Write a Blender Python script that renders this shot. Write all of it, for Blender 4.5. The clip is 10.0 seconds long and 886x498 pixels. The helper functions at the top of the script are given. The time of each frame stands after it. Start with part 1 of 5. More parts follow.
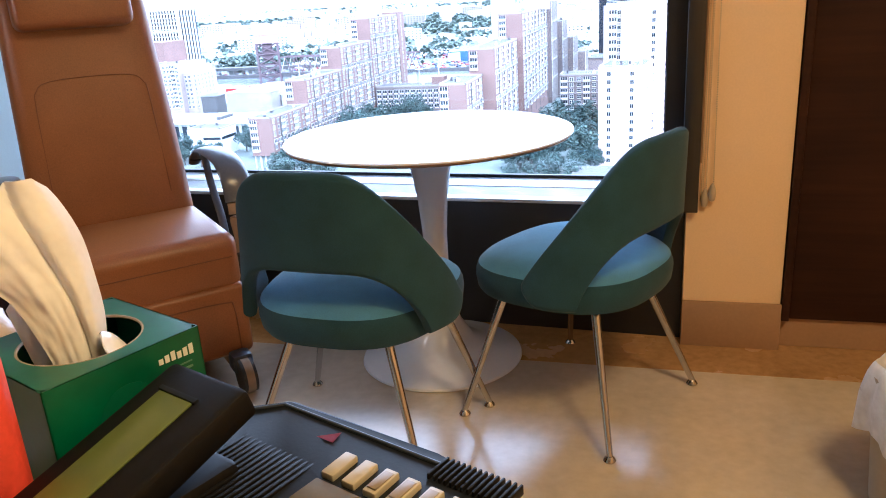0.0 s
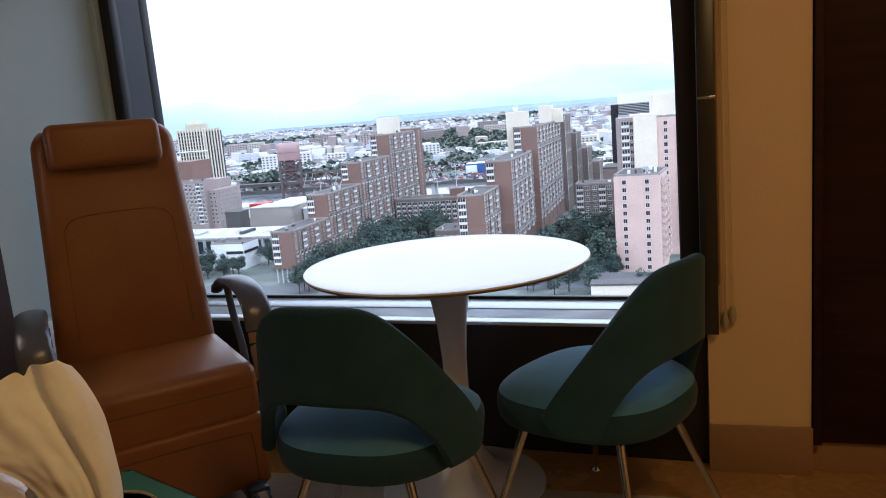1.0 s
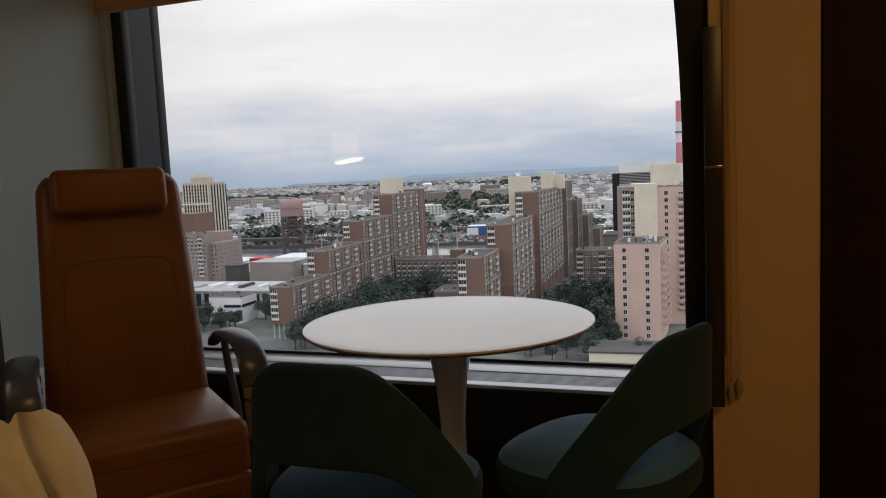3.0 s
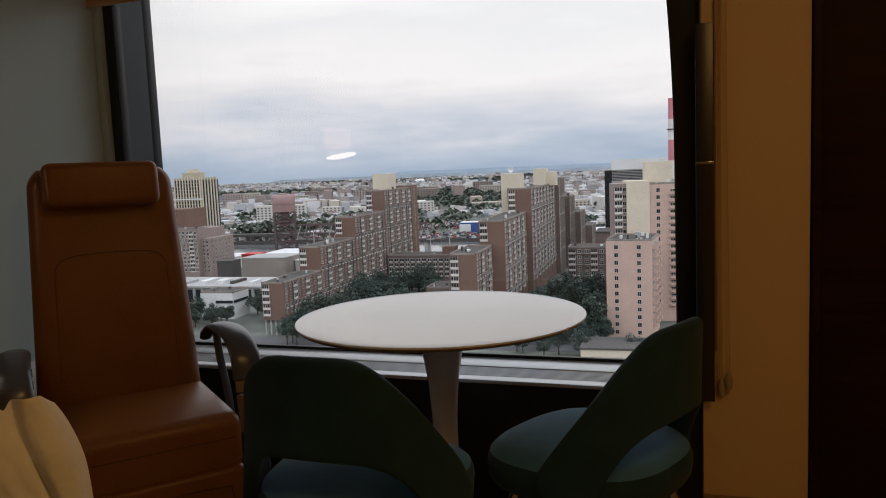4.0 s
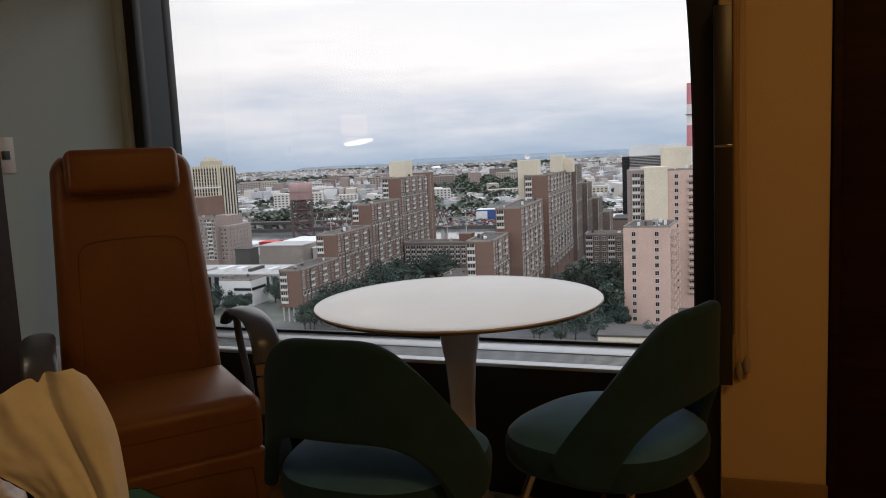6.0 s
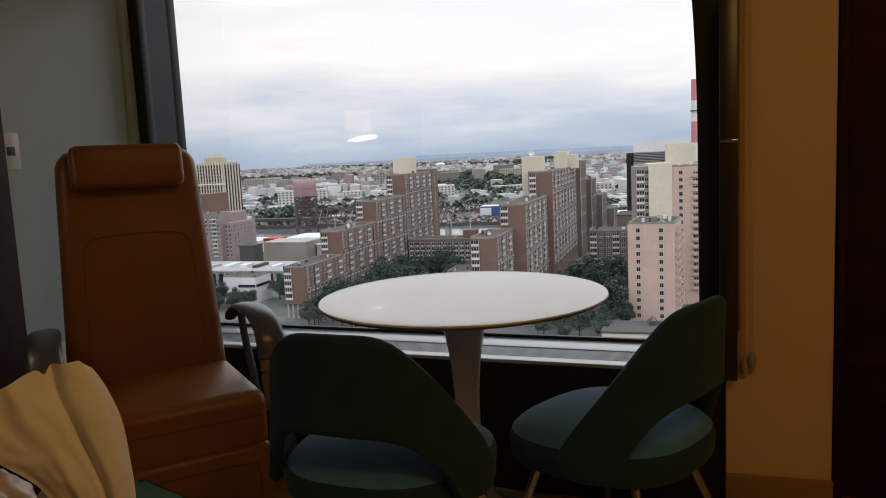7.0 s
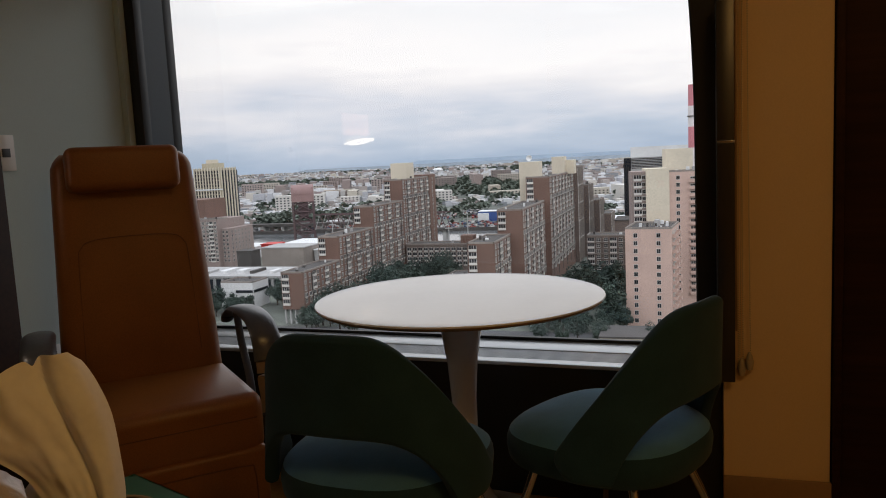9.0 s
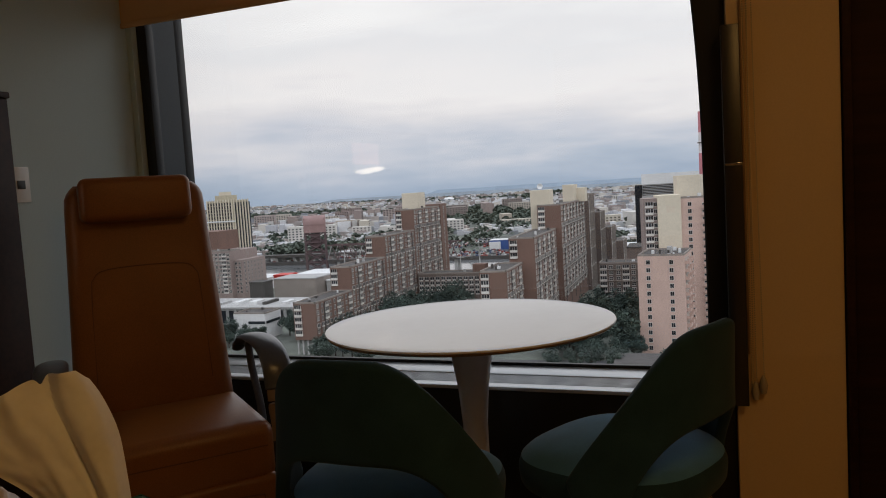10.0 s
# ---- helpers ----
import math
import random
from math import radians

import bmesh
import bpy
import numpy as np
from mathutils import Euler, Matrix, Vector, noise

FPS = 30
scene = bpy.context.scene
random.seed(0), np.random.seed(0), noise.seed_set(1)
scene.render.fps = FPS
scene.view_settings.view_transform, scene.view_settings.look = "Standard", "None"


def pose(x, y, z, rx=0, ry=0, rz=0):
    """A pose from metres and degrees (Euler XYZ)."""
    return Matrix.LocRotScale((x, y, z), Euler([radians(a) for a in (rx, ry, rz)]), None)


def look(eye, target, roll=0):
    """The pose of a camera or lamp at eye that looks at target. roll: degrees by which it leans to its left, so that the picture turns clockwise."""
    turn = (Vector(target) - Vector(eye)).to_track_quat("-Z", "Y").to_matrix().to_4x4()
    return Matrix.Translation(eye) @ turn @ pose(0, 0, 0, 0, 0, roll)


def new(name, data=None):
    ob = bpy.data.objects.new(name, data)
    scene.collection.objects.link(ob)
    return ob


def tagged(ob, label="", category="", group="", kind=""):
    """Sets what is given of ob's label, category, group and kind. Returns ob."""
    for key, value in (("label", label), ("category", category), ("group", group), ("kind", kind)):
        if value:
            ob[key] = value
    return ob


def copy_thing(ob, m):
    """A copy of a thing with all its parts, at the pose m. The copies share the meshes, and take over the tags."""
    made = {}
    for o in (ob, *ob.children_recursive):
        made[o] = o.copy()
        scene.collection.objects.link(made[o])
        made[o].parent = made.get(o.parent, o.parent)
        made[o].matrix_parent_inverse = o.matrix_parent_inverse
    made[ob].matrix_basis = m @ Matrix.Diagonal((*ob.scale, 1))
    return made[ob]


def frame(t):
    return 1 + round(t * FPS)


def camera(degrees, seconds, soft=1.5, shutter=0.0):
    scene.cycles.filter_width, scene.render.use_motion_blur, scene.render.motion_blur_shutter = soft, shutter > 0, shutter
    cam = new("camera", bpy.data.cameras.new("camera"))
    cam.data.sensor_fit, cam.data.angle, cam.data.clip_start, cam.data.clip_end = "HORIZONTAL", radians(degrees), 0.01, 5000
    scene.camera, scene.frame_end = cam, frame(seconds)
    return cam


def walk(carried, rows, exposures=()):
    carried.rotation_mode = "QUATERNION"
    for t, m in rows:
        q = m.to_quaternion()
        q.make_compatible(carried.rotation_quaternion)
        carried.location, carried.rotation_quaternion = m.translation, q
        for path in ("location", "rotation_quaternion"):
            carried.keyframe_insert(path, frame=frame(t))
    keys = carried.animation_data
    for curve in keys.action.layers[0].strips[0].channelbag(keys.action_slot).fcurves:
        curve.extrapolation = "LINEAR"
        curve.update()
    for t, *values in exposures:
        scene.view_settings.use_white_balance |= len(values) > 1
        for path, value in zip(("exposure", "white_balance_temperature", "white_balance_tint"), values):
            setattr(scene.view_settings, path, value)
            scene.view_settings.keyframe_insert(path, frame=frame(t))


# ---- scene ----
cam = camera(60.0, 10.0, soft=1.0)
PATH = [
    (0, (0.155, 0.43, 1.132), (-0.371, 2.252, 0.497), -3.6),
    (0.2, (0.146, 0.421, 1.135), (-0.399, 2.254, 0.551), -3.7),
    (0.5, (0.159, 0.42, 1.16), (-0.487, 2.221, 0.577), -5.9),
    (1, (0.161, 0.435, 1.183), (-0.415, 2.317, 0.826), -4.8),
    (1.5, (0.152, 0.444, 1.187), (-0.369, 2.357, 0.929), -4.6),
    (2, (0.147, 0.431, 1.184), (-0.484, 2.319, 0.983), -3.6),
    (2.5, (0.141, 0.457, 1.179), (-0.46, 2.355, 0.985), -3.1),
    (4, (0.143, 0.449, 1.171), (-0.409, 2.359, 0.961), -2.4),
    (4.5, (0.143, 0.448, 1.169), (-0.42, 2.355, 0.953), -2.4),
    (5, (0.144, 0.44, 1.167), (-0.426, 2.343, 0.931), -2.4),
    (5.5, (0.145, 0.439, 1.166), (-0.434, 2.339, 0.933), -2.6),
    (6, (0.144, 0.437, 1.164), (-0.45, 2.331, 0.923), -2.7),
    (7.5, (0.142, 0.438, 1.158), (-0.469, 2.325, 0.9), -2.7),
    (8, (0.142, 0.438, 1.155), (-0.479, 2.32, 0.885), -2.6),
    (8.5, (0.137, 0.442, 1.153), (-0.457, 2.334, 0.893), -2.6),
    (9, (0.143, 0.443, 1.148), (-0.455, 2.336, 0.912), -2.8),
    (9.5, (0.149, 0.444, 1.144), (-0.464, 2.341, 0.985), -3.4),
    (10, (0.151, 0.439, 1.138), (-0.475, 2.332, 0.979), -3.5),
]
EXPO = [(0, 2.8, 4600, 10), (0.5, 2.35, 4700, 10), (0.8, 1.6, 5300, 10), (1.0, 1.03, 5300, 10), (1.5, 0.25, 6200, 10), (2.0, -0.10, 6500, 10), (2.5, -0.12, 6500, 10), (4.5, -0.10, 6500, 10), (5.5, 0, 6500, 10), (7.5, 0.04, 6500, 10), (9.0, 0, 6500, 10), (9.5, -0.19, 6500, 10), (10, -0.23, 6500, 10)]
walk(cam, [(t, look(eye, target, roll)) for t, eye, target, roll in PATH], EXPO)

# ---- world and lights ----
world = bpy.data.worlds.new("overcast_evening")
scene.world = world
world.use_nodes = True
wn, wl = world.node_tree.nodes, world.node_tree.links
wn.clear()
w_out, w_bg = wn.new("ShaderNodeOutputWorld"), wn.new("ShaderNodeBackground")
w_sky = wn.new("ShaderNodeTexSky")
w_sky.sky_type, w_sky.sun_disc = "NISHITA", False
w_sky.sun_elevation, w_sky.sun_rotation = radians(12), radians(200)
w_co, w_sep = wn.new("ShaderNodeTexCoord"), wn.new("ShaderNodeSeparateXYZ")
wl.new(w_co.outputs["Generated"], w_sep.inputs[0])
w_map = wn.new("ShaderNodeMapping")
w_map.inputs["Scale"].default_value = (1.3, 1.3, 7.0)
wl.new(w_co.outputs["Generated"], w_map.inputs[0])
w_noise = wn.new("ShaderNodeTexNoise")
w_noise.inputs["Scale"].default_value, w_noise.inputs["Detail"].default_value = 2.6, 7
w_noise.inputs["Roughness"].default_value = 0.55
wl.new(w_map.outputs[0], w_noise.inputs["Vector"])
# cloud deck: blue-grey at the horizon, white overhead, streaked by the noise
w_h = wn.new("ShaderNodeMath")
w_h.operation = "MULTIPLY_ADD"
w_h.inputs[1].default_value, w_h.inputs[2].default_value = 0.20, -0.095
wl.new(w_noise.outputs[0], w_h.inputs[0])
w_add = wn.new("ShaderNodeMath")
wl.new(w_h.outputs[0], w_add.inputs[0]), wl.new(w_sep.outputs["Z"], w_add.inputs[1])
w_ramp = wn.new("ShaderNodeValToRGB")
el = w_ramp.color_ramp.elements
el[0].position, el[0].color = 0.0, (0.34, 0.42, 0.54, 1)
el[1].position, el[1].color = 0.34, (0.97, 0.965, 0.965, 1)
for p, c in ((0.03, (0.43, 0.495, 0.60, 1)), (0.06, (0.59, 0.61, 0.68, 1)), (0.10, (0.74, 0.725, 0.75, 1)), (0.14, (0.86, 0.835, 0.835, 1)), (0.19, (0.80, 0.795, 0.81, 1)), (0.25, (0.91, 0.905, 0.905, 1)), (0.50, (1.04, 1.07, 1.13, 1)), (0.85, (1.36, 1.44, 1.58, 1))):
    e = el.new(p)
    e.color = c
wl.new(w_add.outputs[0], w_ramp.inputs[0])
w_mix = wn.new("ShaderNodeMixRGB")
w_mix.inputs[0].default_value = 0.96
w_skys = wn.new("ShaderNodeVectorMath")
w_skys.operation = "SCALE"
w_skys.inputs["Scale"].default_value = 0.12
wl.new(w_sky.outputs[0], w_skys.inputs[0])
wl.new(w_skys.outputs[0], w_mix.inputs[1]), wl.new(w_ramp.outputs[0], w_mix.inputs[2])
wl.new(w_mix.outputs[0], w_bg.inputs[0])
w_bg.inputs["Strength"].default_value = 1.27
wl.new(w_bg.outputs[0], w_out.inputs[0])

sun = new("sun", bpy.data.lights.new("sun", "SUN"))
sun.data.energy, sun.data.angle, sun.data.color = 0.5, radians(25), (1.0, 0.97, 0.94)
sun.matrix_world = look((0, 0, 60), (-60, 60, 0))

# warm ceiling panel of the room, beside the camera
lamp = new("ceiling_lamp_light", bpy.data.lights.new("ceiling_lamp_light", "AREA"))
lamp.data.shape, lamp.data.size, lamp.data.size_y = "RECTANGLE", 0.55, 0.55
lamp.data.energy, lamp.data.color = 7.8, (1.0, 0.57, 0.18)
lamp.matrix_world = pose(0.95, 0.80, 2.575)


# ---- materials ----
def mat(name, color, rough=0.6, metal=0.0, vary=0.12, scale=6.0, fine=60.0, bump=0.15, depth=0.002, spec=0.5, stretch=(1, 1, 1), island=0.0, per_object=0.0, coat=0.0, sheen=0.0, tint=None):
    """A surface with a large and a fine variation of its colour, and a fine relief."""
    m = bpy.data.materials.new(name)
    m.use_nodes = True
    n, l = m.node_tree.nodes, m.node_tree.links
    b = n["Principled BSDF"]
    co, mp = n.new("ShaderNodeTexCoord"), n.new("ShaderNodeMapping")
    mp.inputs["Scale"].default_value = stretch
    l.new(co.outputs["Object"], mp.inputs[0])
    big, small = n.new("ShaderNodeTexNoise"), n.new("ShaderNodeTexNoise")
    big.inputs["Scale"].default_value, big.inputs["Detail"].default_value = scale, 5
    small.inputs["Scale"].default_value, small.inputs["Detail"].default_value = fine, 4
    l.new(mp.outputs[0], big.inputs["Vector"]), l.new(mp.outputs[0], small.inputs["Vector"])
    total = n.new("ShaderNodeMath")
    l.new(big.outputs[0], total.inputs[0]), l.new(small.outputs[0], total.inputs[1])
    src = total.outputs[0]
    for amount, kind in ((island, "ShaderNodeNewGeometry"), (per_object, "ShaderNodeObjectInfo")):
        if amount:
            g, k = n.new(kind), n.new("ShaderNodeMath")
            k.operation = "MULTIPLY_ADD"
            k.inputs[1].default_value = amount
            l.new(g.outputs["Random Per Island" if kind.endswith("Geometry") else "Random"], k.inputs[0])
            l.new(src, k.inputs[2])
            back = n.new("ShaderNodeMath")
            back.operation = "SUBTRACT"
            back.inputs[1].default_value = amount / 2
            l.new(k.outputs[0], back.inputs[0])
            src = back.outputs[0]
    ramp = n.new("ShaderNodeValToRGB")
    dark = [c * (1 - vary * 1.6) for c in color]
    light = [min(1, c * (1 + vary * 1.6)) for c in (tint or color)]
    half = n.new("ShaderNodeMath")
    half.operation = "MULTIPLY"
    half.inputs[1].default_value = 0.5
    l.new(src, half.inputs[0])
    e = ramp.color_ramp.elements
    e[0].position, e[0].color, e[1].position, e[1].color = 0.3, (*dark, 1), 0.7, (*light, 1)
    l.new(half.outputs[0], ramp.inputs[0])
    l.new(ramp.outputs[0], b.inputs["Base Color"])
    b.inputs["Metallic"].default_value = metal
    b.inputs["Specular IOR Level"].default_value = spec
    b.inputs["Coat Weight"].default_value = coat
    b.inputs["Sheen Weight"].default_value = sheen
    r = n.new("ShaderNodeMapRange")
    r.inputs["To Min"].default_value, r.inputs["To Max"].default_value = max(0.02, rough - 0.1), min(1, rough + 0.1)
    l.new(big.outputs[0], r.inputs[0])
    l.new(r.outputs[0], b.inputs["Roughness"])
    if bump:
        bp = n.new("ShaderNodeBump")
        bp.inputs["Strength"].default_value, bp.inputs["Distance"].default_value = bump, depth
        l.new(small.outputs[0], bp.inputs["Height"])
        l.new(bp.outputs[0], b.inputs["Normal"])
    return m


def palette(name, colors, rough=0.8, source="island", scale=0.2):
    """A surface that takes one of several colours, piece by piece."""
    m = bpy.data.materials.new(name)
    m.use_nodes = True
    n, l = m.node_tree.nodes, m.node_tree.links
    ramp = n.new("ShaderNodeValToRGB")
    ramp.color_ramp.interpolation = "CONSTANT"
    e = ramp.color_ramp.elements
    for i, c in enumerate(colors):
        k = e[i] if i < 2 else e.new(i / len(colors))
        k.position, k.color = i / len(colors), (*c, 1)
    if source == "island":
        g = n.new("ShaderNodeNewGeometry")
        l.new(g.outputs["Random Per Island"], ramp.inputs[0])
    else:
        g = n.new("ShaderNodeObjectInfo")
        l.new(g.outputs["Random"], ramp.inputs[0])
    co, no, mx = n.new("ShaderNodeTexCoord"), n.new("ShaderNodeTexNoise"), n.new("ShaderNodeMixRGB")
    no.inputs["Scale"].default_value, no.inputs["Detail"].default_value = scale, 6
    l.new(co.outputs["Object"], no.inputs["Vector"])
    mx.blend_type = "MULTIPLY"
    mx.inputs[0].default_value = 0.35
    l.new(ramp.outputs[0], mx.inputs[1]), l.new(no.outputs[0], mx.inputs[2])
    b = n["Principled BSDF"]
    l.new(mx.outputs[0], b.inputs["Base Color"])
    b.inputs["Roughness"].default_value = rough
    return m


def wood(name, a, b_, rough=0.55, rings=9.0):
    m = bpy.data.materials.new(name)
    m.use_nodes = True
    n, l = m.node_tree.nodes, m.node_tree.links
    co, mp, no, wv, ramp, bp = (n.new(k) for k in ("ShaderNodeTexCoord", "ShaderNodeMapping", "ShaderNodeTexNoise", "ShaderNodeTexWave", "ShaderNodeValToRGB", "ShaderNodeBump"))
    mp.inputs["Scale"].default_value = (0.05, 1, 1)
    l.new(co.outputs["Object"], mp.inputs[0])
    no.inputs["Scale"].default_value, no.inputs["Detail"].default_value = 55, 6
    wv.inputs["Scale"].default_value, wv.inputs["Distortion"].default_value, wv.inputs["Detail"].default_value = rings, 6, 4
    l.new(mp.outputs[0], no.inputs["Vector"]), l.new(mp.outputs[0], wv.inputs["Vector"])
    mix = n.new("ShaderNodeMath")
    mix.operation = "MULTIPLY_ADD"
    mix.inputs[1].default_value = 0.25
    l.new(wv.outputs["Fac"], mix.inputs[0]), l.new(no.outputs[0], mix.inputs[2])
    e = ramp.color_ramp.elements
    e[0].position, e[0].color, e[1].position, e[1].color = 0.4, (*a, 1), 0.9, (*b_, 1)
    l.new(mix.outputs[0], ramp.inputs[0])
    bs = n["Principled BSDF"]
    l.new(ramp.outputs[0], bs.inputs["Base Color"])
    bs.inputs["Roughness"].default_value = rough
    bs.inputs["Specular IOR Level"].default_value = 0.2
    bp.inputs["Strength"].default_value, bp.inputs["Distance"].default_value = 0.1, 0.001
    l.new(no.outputs[0], bp.inputs["Height"]), l.new(bp.outputs[0], bs.inputs["Normal"])
    return m


def glass(name, gloss=1.0, color=(1, 1, 1)):
    m = bpy.data.materials.new(name)
    m.use_nodes = True
    n, l = m.node_tree.nodes, m.node_tree.links
    n.clear()
    out, mix, tr, gl, fr = (n.new(k) for k in ("ShaderNodeOutputMaterial", "ShaderNodeMixShader", "ShaderNodeBsdfTransparent", "ShaderNodeBsdfGlossy", "ShaderNodeFresnel"))
    tr.inputs[0].default_value = (*color, 1)
    gl.inputs["Roughness"].default_value = 0.0
    fr.inputs[0].default_value = 1.45
    l.new(fr.outputs[0], mix.inputs[0]), l.new(tr.outputs[0], mix.inputs[1]), l.new(gl.outputs[0], mix.inputs[2])
    l.new(mix.outputs[0], out.inputs[0])
    return m


def glow(name, color, strength):
    m = bpy.data.materials.new(name)
    m.use_nodes = True
    b = m.node_tree.nodes["Principled BSDF"]
    b.inputs["Base Color"].default_value = (*color, 1)
    b.inputs["Emission Color"].default_value = (*color, 1)
    b.inputs["Emission Strength"].default_value = strength
    return m


M_wall = mat("grey_green_paint", (0.52, 0.645, 0.655), 0.65, vary=0.03, scale=2, fine=180, bump=0.12, depth=0.0006)
M_cream = mat("cream_paint", (0.83, 0.60, 0.325), 0.6, vary=0.03, scale=2, fine=180, bump=0.12, depth=0.0006)
M_ceil = mat("ceiling_paint", (0.75, 0.73, 0.68), 0.8, vary=0.02, scale=2, fine=150)
M_base = mat("tan_baseboard", (0.36, 0.22, 0.11), 0.4, vary=0.06, scale=5, fine=90)
M_floor = mat("marbled_beige_vinyl", (0.55, 0.46, 0.33), 0.20, vary=0.06, scale=4.5, fine=28, bump=0.03, depth=0.0006, tint=(0.59, 0.50, 0.365), spec=0.8)
M_border = mat("amber_border_vinyl", (0.40, 0.23, 0.08), 0.25, vary=0.14, scale=5, fine=40, bump=0.05, depth=0.0008)
M_wood = wood("dark_walnut_veneer", (0.024, 0.0085, 0.004), (0.044, 0.016, 0.007))
M_black = mat("black_enamel", (0.010, 0.010, 0.012), 0.45, vary=0.1, scale=4, fine=120, bump=0.05)
M_reveal = mat("slate_painted_metal", (0.045, 0.063, 0.085), 0.4, vary=0.05, scale=3, fine=100, bump=0.04)
M_alu = mat("brushed_aluminium_sill", (0.62, 0.65, 0.68), 0.34, 0.55, vary=0.05, scale=3, fine=120, stretch=(0.05, 1, 1), bump=0.08, depth=0.0004)
M_slot = mat("grille_shadow_metal", (0.05, 0.055, 0.06), 0.5, vary=0.1)
M_steel = mat("brushed_stainless", (0.085, 0.08, 0.075), 0.36, 1.0, vary=0.06, scale=3, fine=160, stretch=(1, 1, 0.04), bump=0.08, depth=0.0003)
M_chrome = mat("polished_chrome", (0.55, 0.545, 0.55), 0.12, 1.0, vary=0.03, bump=0)
M_leather = mat("cognac_leather", (0.225, 0.080, 0.017), 0.40, vary=0.10, scale=5, fine=260, bump=0.25, depth=0.0008, tint=(0.265, 0.098, 0.022))
M_seam = mat("dark_brown_stitching", (0.16, 0.055, 0.016), 0.6, vary=0.1)
# same wool twice: shade in the first colour, window light in the second
M_wool = mat("sage_green_wool_shaded", (0.027, 0.070, 0.100), 0.92, vary=0.14, scale=14, fine=420, bump=0.5, depth=0.0012, spec=0.12, sheen=0.1)
M_wool_lit = mat("wool_window_lit", (0.088, 0.230, 0.375), 0.92, vary=0.12, scale=14, fine=420, bump=0.5, depth=0.0012, spec=0.15, sheen=0.15)
M_lam = mat("white_laminate", (0.86, 0.86, 0.86), 0.23, spec=0.8, coat=0.45, vary=0.015, scale=3, fine=60, bump=0.02)
M_edge = mat("tan_wood_edge", (0.30, 0.16, 0.06), 0.4, vary=0.12, scale=8, fine=90, bump=0.05)
M_tulip = mat("white_enamelled_metal", (0.78, 0.78, 0.78), 0.22, vary=0.02, scale=3, fine=60, bump=0.02, coat=0.3)
M_arm = mat("grey_cast_arm", (0.13, 0.135, 0.15), 0.32, 0.45, vary=0.07, scale=8, fine=120)
M_armdark = mat("dark_grey_arm_pad", (0.035, 0.036, 0.040), 0.45, vary=0.1, scale=8, fine=200)
M_armwood = mat("tan_plastic_arm_post", (0.34, 0.24, 0.15), 0.4, vary=0.05)
M_shade = mat("amber_shade_fabric", (0.60, 0.36, 0.17), 0.85, vary=0.06, scale=4, fine=500, bump=0.3, depth=0.0006)
M_plate = mat("white_plastic", (0.75, 0.75, 0.73), 0.35, vary=0.03)
M_darkslot = mat("socket_black", (0.03, 0.03, 0.03), 0.5)
M_glass = glass("window_glass")
M_bead = mat("beige_plastic_bead", (0.45, 0.36, 0.24), 0.4, vary=0.05)


# ---- building helpers ----
def mesh_of(bm, name, material, smooth=True):
    me = bpy.data.meshes.new(name)
    bmesh.ops.recalc_face_normals(bm, faces=bm.faces)
    bm.to_mesh(me)
    bm.free()
    if material:
        me.materials.append(material)
    if smooth:
        for p in me.polygons:
            p.use_smooth = True
        me.set_sharp_from_angle(angle=radians(38))
    return me


def thing(name, label, category, m=None, group="", kind=""):
    ob = new(name)
    ob.empty_display_size = 0.1
    ob.matrix_world = m or Matrix()
    return tagged(ob, label, category, group, kind)


def part(name, bm, material, parent=None, label="", m=None, smooth=True):
    ob = new(name, mesh_of(bm, name, material, smooth))
    if parent:
        ob.parent = parent
    if m is not None:
        ob.matrix_local = m
    return tagged(ob, label) if label else ob


def solid(name, bm, material, label, category, m=None, kind="", group="", smooth=True):
    ob = new(name, mesh_of(bm, name, material, smooth))
    if m is not None:
        ob.matrix_world = m
    return tagged(ob, label, category, group, kind)


def box(x0, y0, z0, x1, y1, z1, bevel=0.0, seg=2, bm=None):
    """A box between two corners, its edges rounded."""
    b = bmesh.new()
    bmesh.ops.create_cube(b, size=1)
    for v in b.verts:
        v.co = ((x0 + x1) / 2 + v.co.x * (x1 - x0), (y0 + y1) / 2 + v.co.y * (y1 - y0), (z0 + z1) / 2 + v.co.z * (z1 - z0))
    if bevel:
        bmesh.ops.bevel(b, geom=b.edges[:], offset=bevel, segments=seg, profile=0.5, affect="EDGES")
    return merge(bm, b)


def merge(bm, b):
    if bm is None:
        return b
    me = bpy.data.meshes.new("temp")
    b.to_mesh(me)
    b.free()
    bm.from_mesh(me)
    bpy.data.meshes.remove(me)
    return bm


def lathe(profile, seg=48, bm=None):
    """A turned form about z from (radius, height) pairs."""
    b = bmesh.new()
    rings = []
    for r, z in profile:
        rings.append([b.verts.new((r * math.cos(2 * math.pi * k / seg), r * math.sin(2 * math.pi * k / seg), z)) for k in range(seg)] if r > 1e-6 else [b.verts.new((0, 0, z))])
    for p, q in zip(rings, rings[1:]):
        for k in range(seg):
            j = (k + 1) % seg
            if len(p) == 1:
                b.faces.new((p[0], q[k], q[j]))
            elif len(q) == 1:
                b.faces.new((p[k], p[j], q[0]))
            else:
                b.faces.new((p[k], p[j], q[j], q[k]))
    return merge(bm, b)


